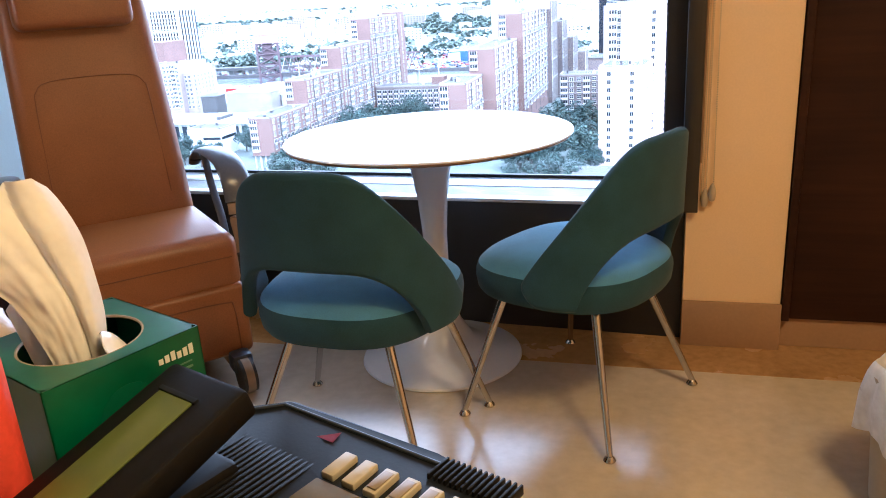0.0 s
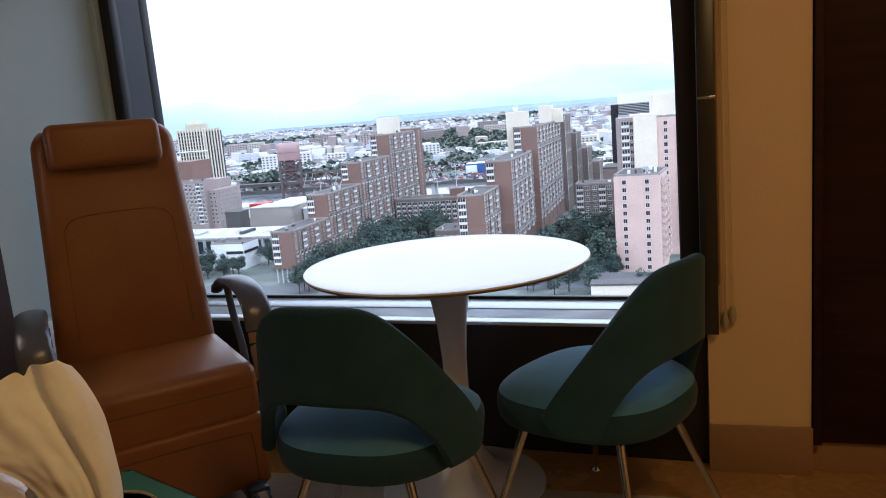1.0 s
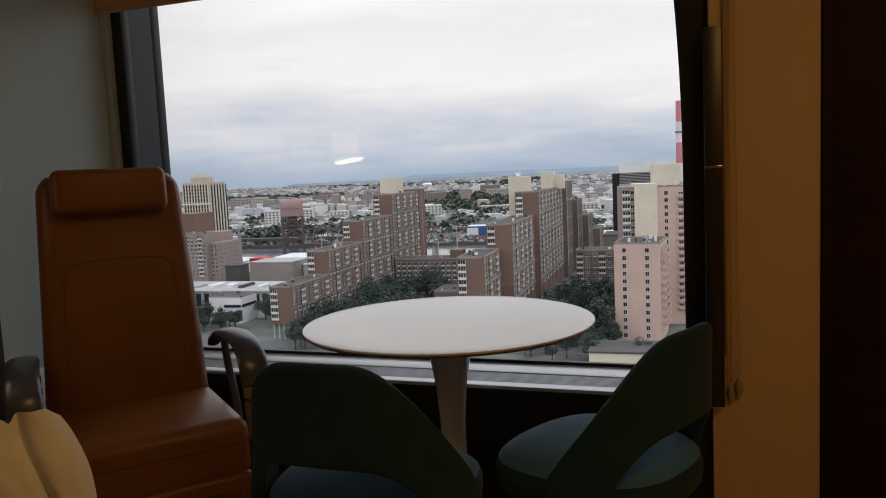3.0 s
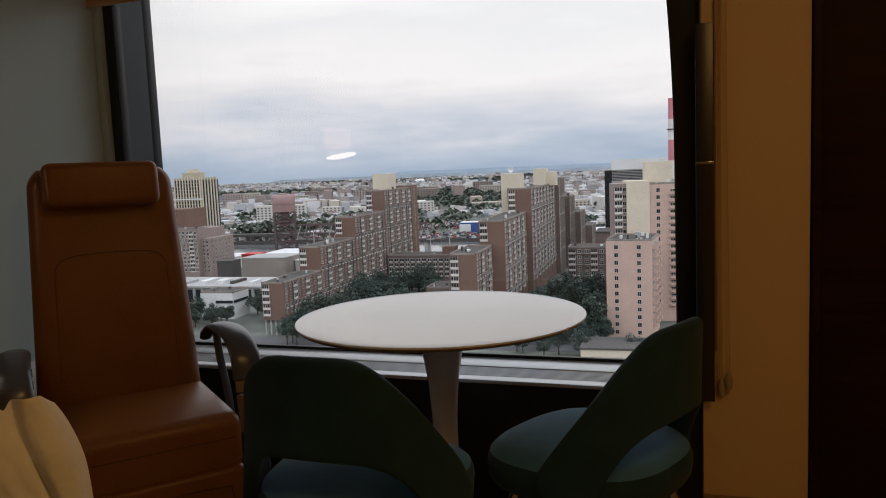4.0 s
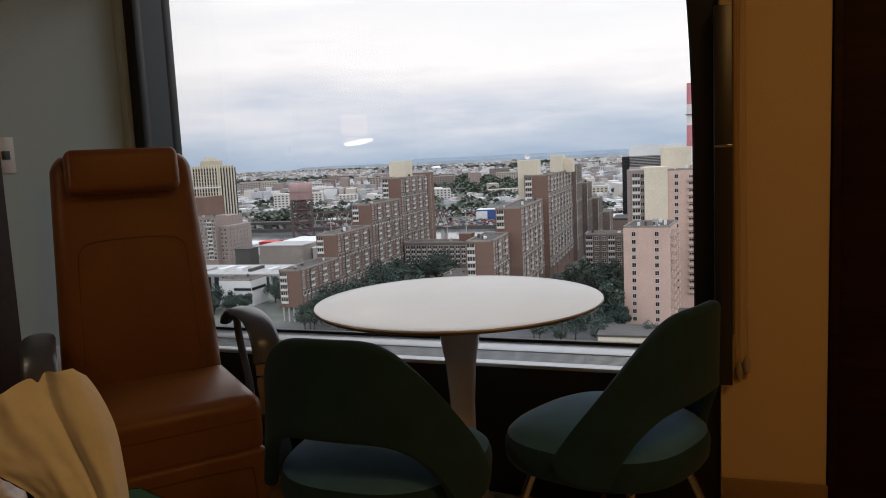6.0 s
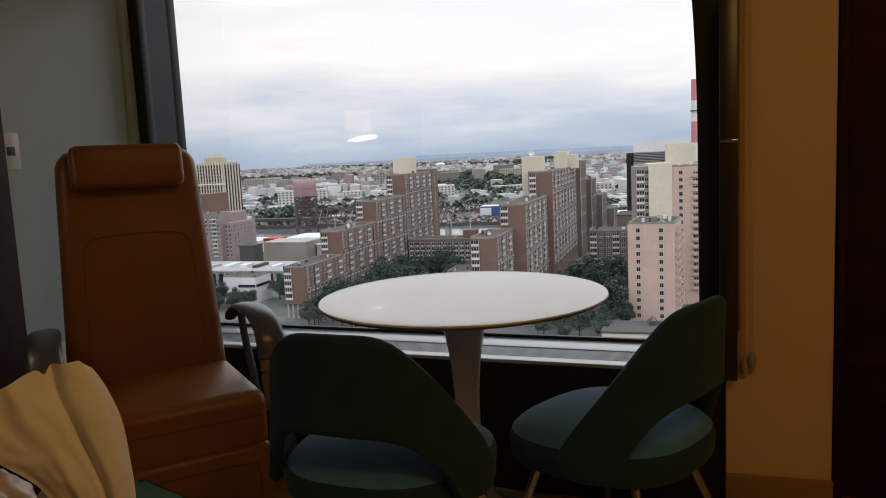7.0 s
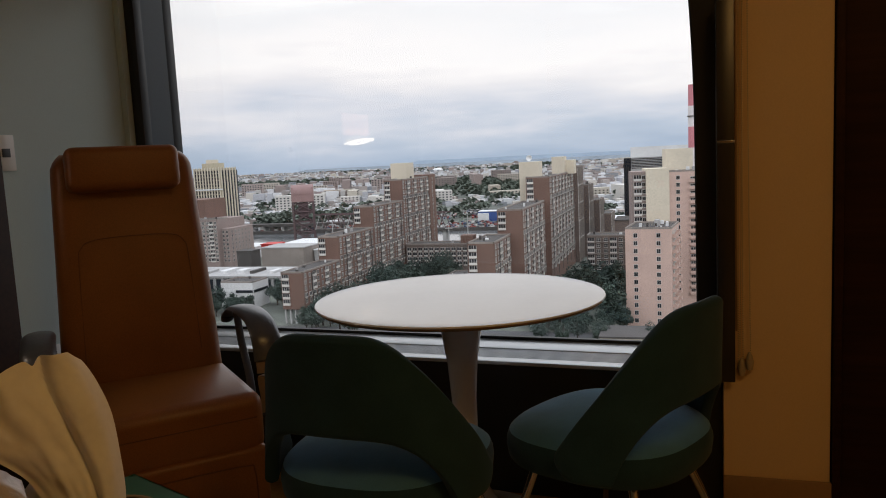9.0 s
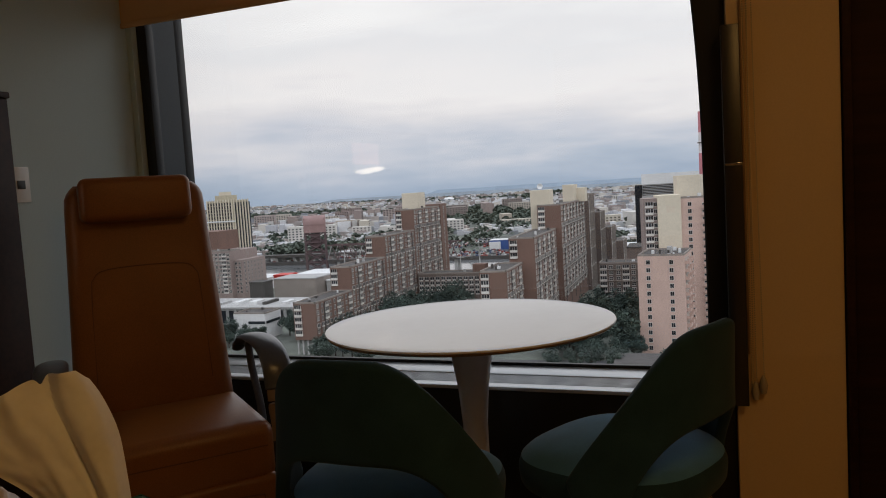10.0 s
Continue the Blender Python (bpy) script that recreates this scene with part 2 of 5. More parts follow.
def tube(points, radius, seg=12, bm=None, flat=1.0, cap=True):
    """A rod along points; radius may be one number or one for each point. flat squeezes it across."""
    pts = [Vector(p) for p in points]
    rad = radius if isinstance(radius, (list, tuple)) else [radius] * len(pts)
    b = bmesh.new()
    rings = []
    up = Vector((0, 0, 1))
    for i, p in enumerate(pts):
        d = (pts[min(i + 1, len(pts) - 1)] - pts[max(i - 1, 0)]).normalized()
        s = d.cross(up)
        s = s.normalized() if s.length > 1e-3 else Vector((1, 0, 0))
        u = s.cross(d)
        rings.append([b.verts.new(p + rad[i] * (s * math.cos(a) + u * math.sin(a) * flat)) for a in (2 * math.pi * k / seg for k in range(seg))])
    for p, q in zip(rings, rings[1:]):
        for k in range(seg):
            b.faces.new((p[k], p[(k + 1) % seg], q[(k + 1) % seg], q[k]))
    if cap:
        b.faces.new(rings[0]), b.faces.new(rings[-1][::-1])
    return merge(bm, b)


def curve_points(ctrl, n=8):
    """Smooth points through the control points."""
    c = [Vector(p) for p in ctrl]
    c = [c[0] * 2 - c[1]] + c + [c[-1] * 2 - c[-2]]
    out = []
    for i in range(1, len(c) - 2):
        for k in range(n):
            t = k / n
            a, b_, d, e = c[i - 1], c[i], c[i + 1], c[i + 2]
            out.append(0.5 * (2 * b_ + (d - a) * t + (2 * a - 5 * b_ + 4 * d - e) * t * t + (3 * b_ - a - 3 * d + e) * t ** 3))
    return out + [c[-2]]


def sheet(fn, nu, nv, thick, bm=None):
    """A curved slab: fn(u, v) gives the middle surface, thick its thickness."""
    b = bmesh.new()
    P = [[Vector(fn(i / nu, j / nv)) for j in range(nv + 1)] for i in range(nu + 1)]

    def nrm(i, j):
        du = P[min(i + 1, nu)][j] - P[max(i - 1, 0)][j]
        dv = P[i][min(j + 1, nv)] - P[i][max(j - 1, 0)]
        return du.cross(dv).normalized()
    F = [[b.verts.new(P[i][j] + nrm(i, j) * thick / 2) for j in range(nv + 1)] for i in range(nu + 1)]
    B = [[b.verts.new(P[i][j] - nrm(i, j) * thick / 2) for j in range(nv + 1)] for i in range(nu + 1)]
    for i in range(nu):
        for j in range(nv):
            b.faces.new((F[i][j], F[i + 1][j], F[i + 1][j + 1], F[i][j + 1]))
            b.faces.new((B[i][j], B[i][j + 1], B[i + 1][j + 1], B[i + 1][j]))
    for i in range(nu):
        b.faces.new((F[i][0], B[i][0], B[i + 1][0], F[i + 1][0])), b.faces.new((F[i][nv], F[i + 1][nv], B[i + 1][nv], B[i][nv]))
    for j in range(nv):
        b.faces.new((F[0][j], F[0][j + 1], B[0][j + 1], B[0][j])), b.faces.new((F[nu][j], B[nu][j], B[nu][j + 1], F[nu][j + 1]))
    return merge(bm, b)


def padded(fn, wide, tall, nu, nv, thick, r):
    """A cushion-like slab whose thickness rounds off towards all its edges."""
    def steps(n, size):
        near = [0, 0.04, 0.15, 0.33, 0.6, 1.0]
        k = min(0.2, r / size)
        return [q * k for q in near] + [k + (1 - 2 * k) * i / n for i in range(1, n)] + [1 - q * k for q in near[::-1]]
    us, vs = steps(nu, wide), steps(nv, tall)
    b = bmesh.new()
    F, B = [], []
    for u in us:
        f, g = [], []
        for v in vs:
            e = 0.01
            du = Vector(fn(min(1, u + e), v)) - Vector(fn(max(0, u - e), v))
            dv = Vector(fn(u, min(1, v + e))) - Vector(fn(u, max(0, v - e)))
            nrm = du.cross(dv).normalized()
            q = 1.0
            for d in (min(u, 1 - u) * wide, min(v, 1 - v) * tall):
                q *= math.sqrt(max(0.0, 1 - (1 - min(1, d / r)) ** 2))
            p = Vector(fn(u, v))
            w = thick / 2 * max(0.02, q)
            f.append(b.verts.new(p + nrm * w)), g.append(b.verts.new(p - nrm * w))
        F.append(f), B.append(g)
    nu, nv = len(us) - 1, len(vs) - 1
    for i in range(nu):
        for j in range(nv):
            b.faces.new((F[i][j], F[i + 1][j], F[i + 1][j + 1], F[i][j + 1])), b.faces.new((B[i][j], B[i][j + 1], B[i + 1][j + 1], B[i + 1][j]))
        b.faces.new((F[i][0], B[i][0], B[i + 1][0], F[i + 1][0])), b.faces.new((F[i][nv], F[i + 1][nv], B[i + 1][nv], B[i][nv]))
    for j in range(nv):
        b.faces.new((F[0][j], F[0][j + 1], B[0][j + 1], B[0][j])), b.faces.new((F[nu][j], B[nu][j], B[nu][j + 1], F[nu][j + 1]))
    return b


def rounded_slab(outline, z0, z1, bevel, crown=0.0, bm=None, seg=3):
    """A cushion from a closed outline, its edges rounded; crown lifts its middle."""
    b = bmesh.new()
    vs = [b.verts.new((x, y, z0)) for x, y in outline]
    f = b.faces.new(vs)
    r = bmesh.ops.extrude_face_region(b, geom=[f])
    top = [v for v in r["geom"] if isinstance(v, bmesh.types.BMVert)]
    for v in top:
        v.co.z = z1
    edges = [e for e in b.edges if abs(e.verts[0].co.z - e.verts[1].co.z) < 1e-6]
    bmesh.ops.bevel(b, geom=edges, offset=bevel, segments=seg, profile=0.6, affect="EDGES")
    if crown:
        up = [g for g in b.faces if g.normal.z > 0.99 or all(abs(v.co.z - z1) < 1e-5 for v in g.verts)]
        cx, cy = sum(x for x, y in outline) / len(outline), sum(y for x, y in outline) / len(outline)
        for g in up:
            c = bmesh.ops.poke(b, faces=[g])["verts"]
            for v in c:
                v.co.z += crown
    return merge(bm, b)


def superellipse(rx, ry, n=40, e=3.0):
    out = []
    for k in range(n):
        a = 2 * math.pi * k / n
        c, s = math.cos(a), math.sin(a)
        out.append((rx * math.copysign(abs(c) ** (2 / e), c), ry * math.copysign(abs(s) ** (2 / e), s)))
    return out


# ---- the room's shell ----
CEIL = 2.6
XL, XR, YB = -1.94, 1.75, -2.6
YW = 2.812
tagged(part("floor", box(XL, YB, -0.12, XR, 2.62, 0.0), M_floor, smooth=False), "marbled beige sheet floor with a soft shine", "floor", kind="structure")
tagged(part("floor_border", box(XL, 2.62, -0.12, XR, 3.4, 0.001), M_border, smooth=False), "amber marbled border strip of the floor along the wall", "floor", kind="structure")
tagged(part("ceiling", box(XL - 0.2, YB - 0.2, CEIL, XR + 0.2, 3.5, CEIL + 0.15), M_ceil, smooth=False), "plain off-white painted ceiling", "ceiling", kind="structure")
tagged(part("wall_west", box(XL - 0.15, YB, -0.12, XL, 2.985, CEIL), M_wall, smooth=False), "grey-green painted wall beside the window", "wall", kind="structure")
tagged(part("wall_south", box(XL - 0.15, YB - 0.15, -0.12, XR + 0.15, YB, CEIL), M_cream, smooth=False), "cream painted wall", "wall", kind="structure")
tagged(part("wall_east", box(XR, YB, -0.12, XR + 0.15, 3.4, CEIL), M_cream, smooth=False), "cream painted wall", "wall", kind="structure")
tagged(part("wall_north", box(0.252, YW, -0.12, 0.543, 3.4, CEIL, 0.003), M_cream, smooth=False), "cream painted pier between window and closet", "wall", kind="structure")
tagged(part("wall_north_return", box(0.543, 3.0, -0.12, XR, 3.4, CEIL), M_cream, smooth=False), "cream wall behind the closet", "wall", kind="structure")
tagged(part("baseboard", box(0.250, YW - 0.014, 0.0, 0.546, YW - 0.001, 0.155, 0.004), M_base), "tan baseboard along the cream pier", "baseboard", kind="structure")

closet = thing("closet", "tall dark walnut closet built in beside the cream pier", "closet")
part("side_panel", box(0.547, 2.80, 0.10, 0.569, 2.995, CEIL - 0.004, 0.002), M_wood, closet)
part("door", box(0.572, 2.822, 0.10, 1.16, 2.845, CEIL - 0.01, 0.003), M_wood, closet)
part("door", box(1.164, 2.822, 0.10, XR - 0.01, 2.845, CEIL - 0.01, 0.003), M_wood, closet)
part("plinth", box(0.549, 2.835, 0.002, XR - 0.01, 2.86, 0.098), M_base, closet, "tan plinth under the doors")

# ---- the window: its wall runs slightly askew of the pier ----
WIN = pose(0.25, YW + 0.012, 0, 0, 0, -3.2)
# local x runs from -2.26 (west) to 0, local y outwards
WL, GY, SILL = -2.163, 0.315, 0.468


def win(name, bm, material, label, category, kind="structure", smooth=False):
    return solid(name, bm, material, label, category, WIN, kind=kind, smooth=smooth)


win("wall_under_window", box(WL, 0.03, -0.1, -0.002, 0.055, SILL - 0.03), M_black, "black enamelled panel below the window sill", "wall panel")
win("wall_outer", box(WL - 0.2, GY - 0.06, -0.12, 0.0, GY + 0.12, SILL - 0.062), M_black, "outer wall below the window", "wall")
sill = solid("window_sill", box(WL, GY - 0.14, SILL - 0.028, -0.062, GY + 0.03, SILL, 0.003), M_alu, "pale brushed metal window sill with a slotted air grille", "window sill", WIN, kind="structure")
part("front_rail", box(WL, 0.0, SILL - 0.012, -0.004, 0.050, SILL, 0.003), M_alu, sill)
part("fascia", box(WL, 0.004, SILL - 0.075, -0.004, 0.029, SILL - 0.0125), M_black, sill, "black fascia under the sill")
part("grille_bed", box(WL, 0.0555, SILL - 0.05, -0.004, GY - 0.1405, SILL - 0.03), M_slot, sill, "dark bed of the grille")
n_bar = 9
for k in range(n_bar):
    y = 0.058 + k * (GY - 0.14 - 0.058 - 0.006) / (n_bar - 0.5)
    part("grille_bar", box(WL, y, SILL - 0.022, -0.004, y + 0.0042, SILL - 0.003, 0.0006), M_alu, sill)

window_1 = thing("window_1", "tall fixed window with a dark frame and an aluminium sill, looking over a city", "window", WIN, kind="structure")
part("pane", box(WL - 0.056, GY, SILL - 0.02, -0.03, GY + 0.008, 2.5), M_glass, window_1, smooth=False).visible_shadow = False
part("bottom_bead", box(WL, GY - 0.018, SILL + 0.0005, -0.064, GY - 0.001, SILL + 0.012), M_black, window_1)


def bowed_jamb():
    """A jamb whose inner edge bows towards the glass in its upper part."""
    b, rings, n = bmesh.new(), [], 28
    for k in range(n + 1):
        z = SILL - 0.028 + (CEIL - 0.003 - SILL + 0.028) * k / n
        x = -0.073 - 0.004 * (z - 0.5) - 0.075 * max(0.0, z - 1.17) ** 2
        rings.append([b.verts.new((px, py, z)) for px, py in ((x + 0.006, 0.04), (x, 0.046), (x, GY + 0.06), (-0.003, GY + 0.06), (-0.003, 0.04))])
    for p, q in zip(rings, rings[1:]):
        for i in range(5):
            b.faces.new((p[i], p[(i + 1) % 5], q[(i + 1) % 5], q[i]))
    b.faces.new(rings[0][::-1]), b.faces.new(rings[-1])
    return b


part("jamb", bowed_jamb(), M_black, window_1, "black jamb with a soft edge", smooth=False)
part("lower_jamb", box(-0.064, 0.056, 0.0, -0.003, GY - 0.08, SILL - 0.03), M_black, window_1)
part("head", box(WL, 0.06, 2.46, -0.066, GY + 0.06, CEIL - 0.003), M_black, window_1)
west = thing("window_reveal", "slate grey metal reveal with black edging beside the window", "window frame", WIN, kind="structure")
part("edge_strip", box(WL - 0.005, 0.056, SILL + 0.001, WL + 0.041, 0.100, 2.458, 0.003), M_black, west)
part("reveal_panel", box(WL - 0.06, 0.1005, SILL + 0.001, WL + 0.037, GY - 0.086, 2.458), M_reveal, west, "slate grey panel")
part("frame_post", box(WL - 0.06, GY - 0.0855, SILL + 0.001, WL + 0.034, GY - 0.030, 2.458, 0.002), M_black, west)
part("glazing_bead", box(WL - 0.06, GY - 0.0295, SILL + 0.001, WL - 0.002, GY - 0.001, 2.458, 0.002), M_black, west)
win("wall_window_west", box(WL - 0.3, 0.105, -0.12, WL - 0.061, GY + 0.02, CEIL), M_black, "dark outer edge of the window wall", "wall")

win("wall_corner", box(WL - 0.075, 0.030, SILL - 0.03, WL - 0.006, 0.104, CEIL - 0.001), M_wall, "narrow grey-green return of the wall beside the reveal", "wall")

shade = thing("roller_shade", "amber fabric roller shade drawn partly down at the window", "window shade", WIN)
part("fabric", box(-2.205, 0.008, 1.845, 0.0, 0.011, 2.56), M_shade, shade)
part("hem_bar", box(-2.205, 0.003, 1.828, 0.0, 0.016, 1.848, 0.003), M_shade, shade)
part("roller", tube([(-2.195, 0.03, 2.555), (0.0, 0.03, 2.555)], 0.026, 16), M_plate, shade)

guard = thing("corner_guard", "brushed stainless guard strip fixed to the pier's edge", "corner guard")
part("plate", box(0.236, YW - 0.034, 0.452, 0.284, YW - 0.030, 1.545, 0.0018), M_steel, guard)
part("flange", box(0.236, YW - 0.0298, 0.452, 0.2395, YW + 0.03, 1.545), M_steel, guard)
part("spacer", box(0.244, YW - 0.0295, 0.47, 0.278, YW - 0.0005, 1.53), M_black, guard)
part("clip", box(0.236, YW - 0.037, 1.150, 0.284, YW - 0.0345, 1.158, 0.001), M_chrome, guard, "bright joint of the strip")
part("upper_rail", box(0.286, YW - 0.010, 0.60, 0.292, YW - 0.001, 2.55, 0.002), M_base, guard, "thin tan side rail of the shade")


def bead_loop(x, y, drop, top, spread, name):
    """A pull chain: two strands of small beads and a weight at the bottom."""
    c = thing(name, "beige bead chain of the roller shade with a small weight", "pull chain", group="shade pull chains")
    bm, one = bmesh.new(), bmesh.new()
    bmesh.ops.create_icosphere(one, subdivisions=1, radius=0.0023)
    me = bpy.data.meshes.new("bead")
    one.to_mesh(me)
    one.free()
    tall = top - drop
    for s in (-1, 1):
        for k in range(int(tall / 0.0068)):
            z = drop + 0.012 + k * 0.0068
            u = (z - drop) / tall
            start = len(bm.verts)
            bm.from_mesh(me)
            bm.verts.ensure_lookup_table()
            dx = s * spread * (1 - u) ** 2 * 0.9 + s * 0.004
            for v in bm.verts[start:]:
                v.co += Vector((x + dx, y, z))
    beads = part("bead_strand", bm, M_bead, c)
    part("weight", lathe([(0, -0.026), (0.008, -0.022), (0.0125, 0.0), (0.008, 0.02), (0.003, 0.03), (0, 0.032)], 12), M_bead, c, m=pose(x + spread, y, drop - 0.01))
    return c


bead_loop(0.312, YW - 0.018, 0.52, 2.5, 0.012, "shade_chain")
bead_loop(0.300, YW - 0.012, 0.50, 2.5, 0.003, "shade_chain")


def outlet(y, z, name, label, holes):
    o = thing(name, label, "outlet", pose(XL, y, z))
    part("cover_plate", box(0.0005, -0.036, -0.058, 0.006, 0.036, 0.058, 0.002), M_plate, o)
    for dz in holes:
        part("socket", box(0.0062, -0.016, dz - 0.014, 0.008, 0.016, dz + 0.014, 0.001), M_darkslot, o)
    return o


outlet(2.405, 1.231, "wall_plate", "white plastic wall plate on the grey-green wall", (0.0,))
outlet(2.505, 0.512, "power_outlet", "white double power outlet on the grey-green wall", (-0.022, 0.022))

headwall = thing("wood_side_panel", "dark walnut panel standing against the grey-green wall", "cabinet")
part("panel", box(XL + 0.002, 0.9, 0.0, XL + 0.05, 2.345, 1.50, 0.004), M_wood, headwall)
part("top_edge", box(XL + 0.002, 0.9, 1.501, XL + 0.056, 2.35, 1.52, 0.003), M_wood, headwall)

fixture = thing("ceiling_light", "square recessed ceiling light with a warm diffuser", "ceiling light", pose(0.95, 0.80, CEIL))
part("frame", box(-0.31, -0.31, -0.018, 0.31, 0.31, -0.001, 0.003), M_plate, fixture)

sconce = thing("wall_lamp", "slim glowing wall lamp on the walnut side panel", "wall lamp", pose(XL + 0.052, 1.78, 1.272))
part("bracket", box(0.0, -0.19, -0.012, 0.022, 0.19, 0.030, 0.004), M_plate, sconce)
part("lens", (lambda b: (bmesh.ops.create_uvsphere(b, u_segments=32, v_segments=16, radius=1, matrix=Matrix.Diagonal((0.026, 0.175, 0.016, 1))), b)[1])(bmesh.new()), glow("warm_lamp", (1.0, 0.84, 0.62), 9.0), sconce, "glowing warm lens", m=pose(0.034, 0.02, -0.005, -5))
part("shade", box(0.004, -0.13, 0.034, 0.016, 0.17, 0.160, 0.004), glow("warm_pink_lit_shade", (1.0, 0.55, 0.45), 0.9), sconce, "softly lit pinkish shade")


# ---- furniture ----
def chair_shell():
    """The curved back: a band that wraps the seat at the sides, cut open in an arch above the seat."""
    H0, HB, H1 = 0.380, 0.552, 0.785

    def surf(s, z):
        t = max(0.0, (z - H0) / (H1 - H0))
        half = 0.279 - 0.066 * t ** 1.25
        ang = s * radians(91 - 39 * t)
        deep = 0.262 - 0.02 * t
        c, n = math.cos(ang), math.sin(ang)
        x = half * math.copysign(abs(n) ** 0.72, n) * (1.0 if t < 0.5 else 1 + 0.10 * (t - 0.5))
        y = -deep * math.copysign(abs(c) ** 0.85, c) - 0.045 * t ** 1.3 + 0.02 + (0.012 * t)
        return Vector((x, y, z))

    def span(s):
        a = abs(s)
        low = H0 + 0.055 * max(0.0, (a - 0.80) / 0.20) ** 2
        if a < 0.60:
            low = H0 + (HB - H0) * (1 - (a / 0.60) ** 3.4) ** 0.55
        high = 0.435 + (H1 - 0.435) * max(0.0, 1 - a ** 3.6) ** 0.60
        return low, max(high, low + 0.034)
    near = [0.0, 0.0012, 0.0035, 0.007, 0.0115, 0.016]
    cols = sorted(set([k / 40 for k in range(-39, 40)] + [sg * (1 - d / 0.40) for sg in (-1, 1) for d in near] + [sg * (0.60 - d) for sg in (-1, 1) for d in (0.0, 0.004, 0.012)]))
    th, r = 0.034, 0.016
    b = bmesh.new()
    F, B = [], []
    for s in cols:
        low, high = span(s)
        zs = [low + d for d in near] + [low + 0.016 + (high - low - 0.032) * k / 12 for k in range(1, 12)] + [high - d for d in near[::-1]]
        f, k = [], []
        for z in zs:
            e = 0.004
            nrm = (surf(min(1, s + e), z) - surf(max(-1, s - e), z)).cross(surf(s, z + e) - surf(s, z - e)).normalized()
            q = 1.0
            for d in (min(z - low, high - z), (1 - abs(s)) * 0.40):
                q *= math.sqrt(max(0.0, 1 - (1 - min(1, d / r)) ** 2))
            p, w = surf(s, z), th / 2 * max(0.03, q)
            f.append(b.verts.new(p + nrm * w)), k.append(b.verts.new(p - nrm * w))
        F.append(f), B.append(k)
    nv = len(F[0]) - 1
    nu = len(cols) - 1
    for i in range(nu):
        for j in range(nv):
            b.faces.new((F[i][j], F[i + 1][j], F[i + 1][j + 1], F[i][j + 1])), b.faces.new((B[i][j], B[i][j + 1], B[i + 1][j + 1], B[i + 1][j]))
        b.faces.new((F[i][0], B[i][0], B[i + 1][0], F[i + 1][0])), b.faces.new((F[i][nv], F[i + 1][nv], B[i + 1][nv], B[i][nv]))
    for j in range(nv):
        b.faces.new((F[0][j], F[0][j + 1], B[0][j + 1], B[0][j])), b.faces.new((F[nu][j], B[nu][j], B[nu][j + 1], F[nu][j + 1]))
    return b


def cushion(rx, ry, z0, z1, crown, first, last, n=48, e=2.7):
    """A round-edged seat: rings from the middle of its top over the edge to its underside, of which some are built."""
    rings = [(0.0, z1 + crown), (0.3, z1 + crown * 0.93), (0.6, z1 + crown * 0.65), (0.82, z1 + crown * 0.2), (0.92, z1 - 0.006), (0.97, z1 - 0.018), (0.995, z1 - 0.036), (1.0, (z0 + z1) / 2), (0.985, z0 + 0.02), (0.95, z0 + 0.006), (0.88, z0), (0, z0)][first:last]
    b = bmesh.new()
    out = superellipse(rx, ry, n, e)
    loops = []
    for k, z in rings:
        loops.append([b.verts.new((0, 0, z))] if k == 0 else [b.verts.new((x * (1 + 0.08 * y / ry) * k, y * k, z)) for x, y in out])
    for p, q in zip(loops, loops[1:]):
        for i in range(n):
            j = (i + 1) % n
            if len(p) == 1:
                b.faces.new((p[0], q[i], q[j]))
            elif len(q) == 1:
                b.faces.new((p[i], q[0], p[j]))
            else:
                b.faces.new((p[i], q[i], q[j], p[j]))
    return b


def side_chair(name, label, m):
    c = thing(name, label, "chair", m, group="chairs round the table")
    # seat top takes the window-lit wool colour, its side the shaded one
    seat = part("seat", cushion(0.250, 0.242, 0.352, 0.452, 0.024, 0, 6), M_wool_lit, c, "wool seat pad with window light in its colour")
    part("boxing", cushion(0.250, 0.242, 0.352, 0.452, 0.024, 5, 12), M_wool, seat, "sage green wool seat side, shade in its colour")
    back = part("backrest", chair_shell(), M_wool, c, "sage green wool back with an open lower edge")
    for sx, sy, fx, fy in ((-0.165, 0.115, -0.276, 0.195), (0.165, 0.115, 0.276, 0.195), (-0.125, -0.13, -0.240, -0.242), (0.125, -0.13, 0.240, -0.242)):
        leg = part("leg", tube([(sx, sy, 0.356), (sx * 1.06, sy * 1.06, 0.335), (fx, fy, 0.014)], [0.010, 0.0115, 0.0085], 14), M_chrome, c, "slim chrome leg")
        part("glide", lathe([(0, 0.0), (0.014, 0.0), (0.0165, 0.004), (0.014, 0.009), (0.008, 0.016), (0, 0.017)], 16), M_chrome, leg, m=pose(fx, fy, 0))
    return c


CHAIR_A = side_chair("side_chair", "sage green wool chair with chrome legs and an open back", pose(-0.572, 2.150, 0, 0, 0, 86 - 90))
CHAIR_B = side_chair("side_chair", "sage green wool chair with chrome legs, turned to the table", pose(-0.045, 2.43, 0, 0, 0, 154 - 90))

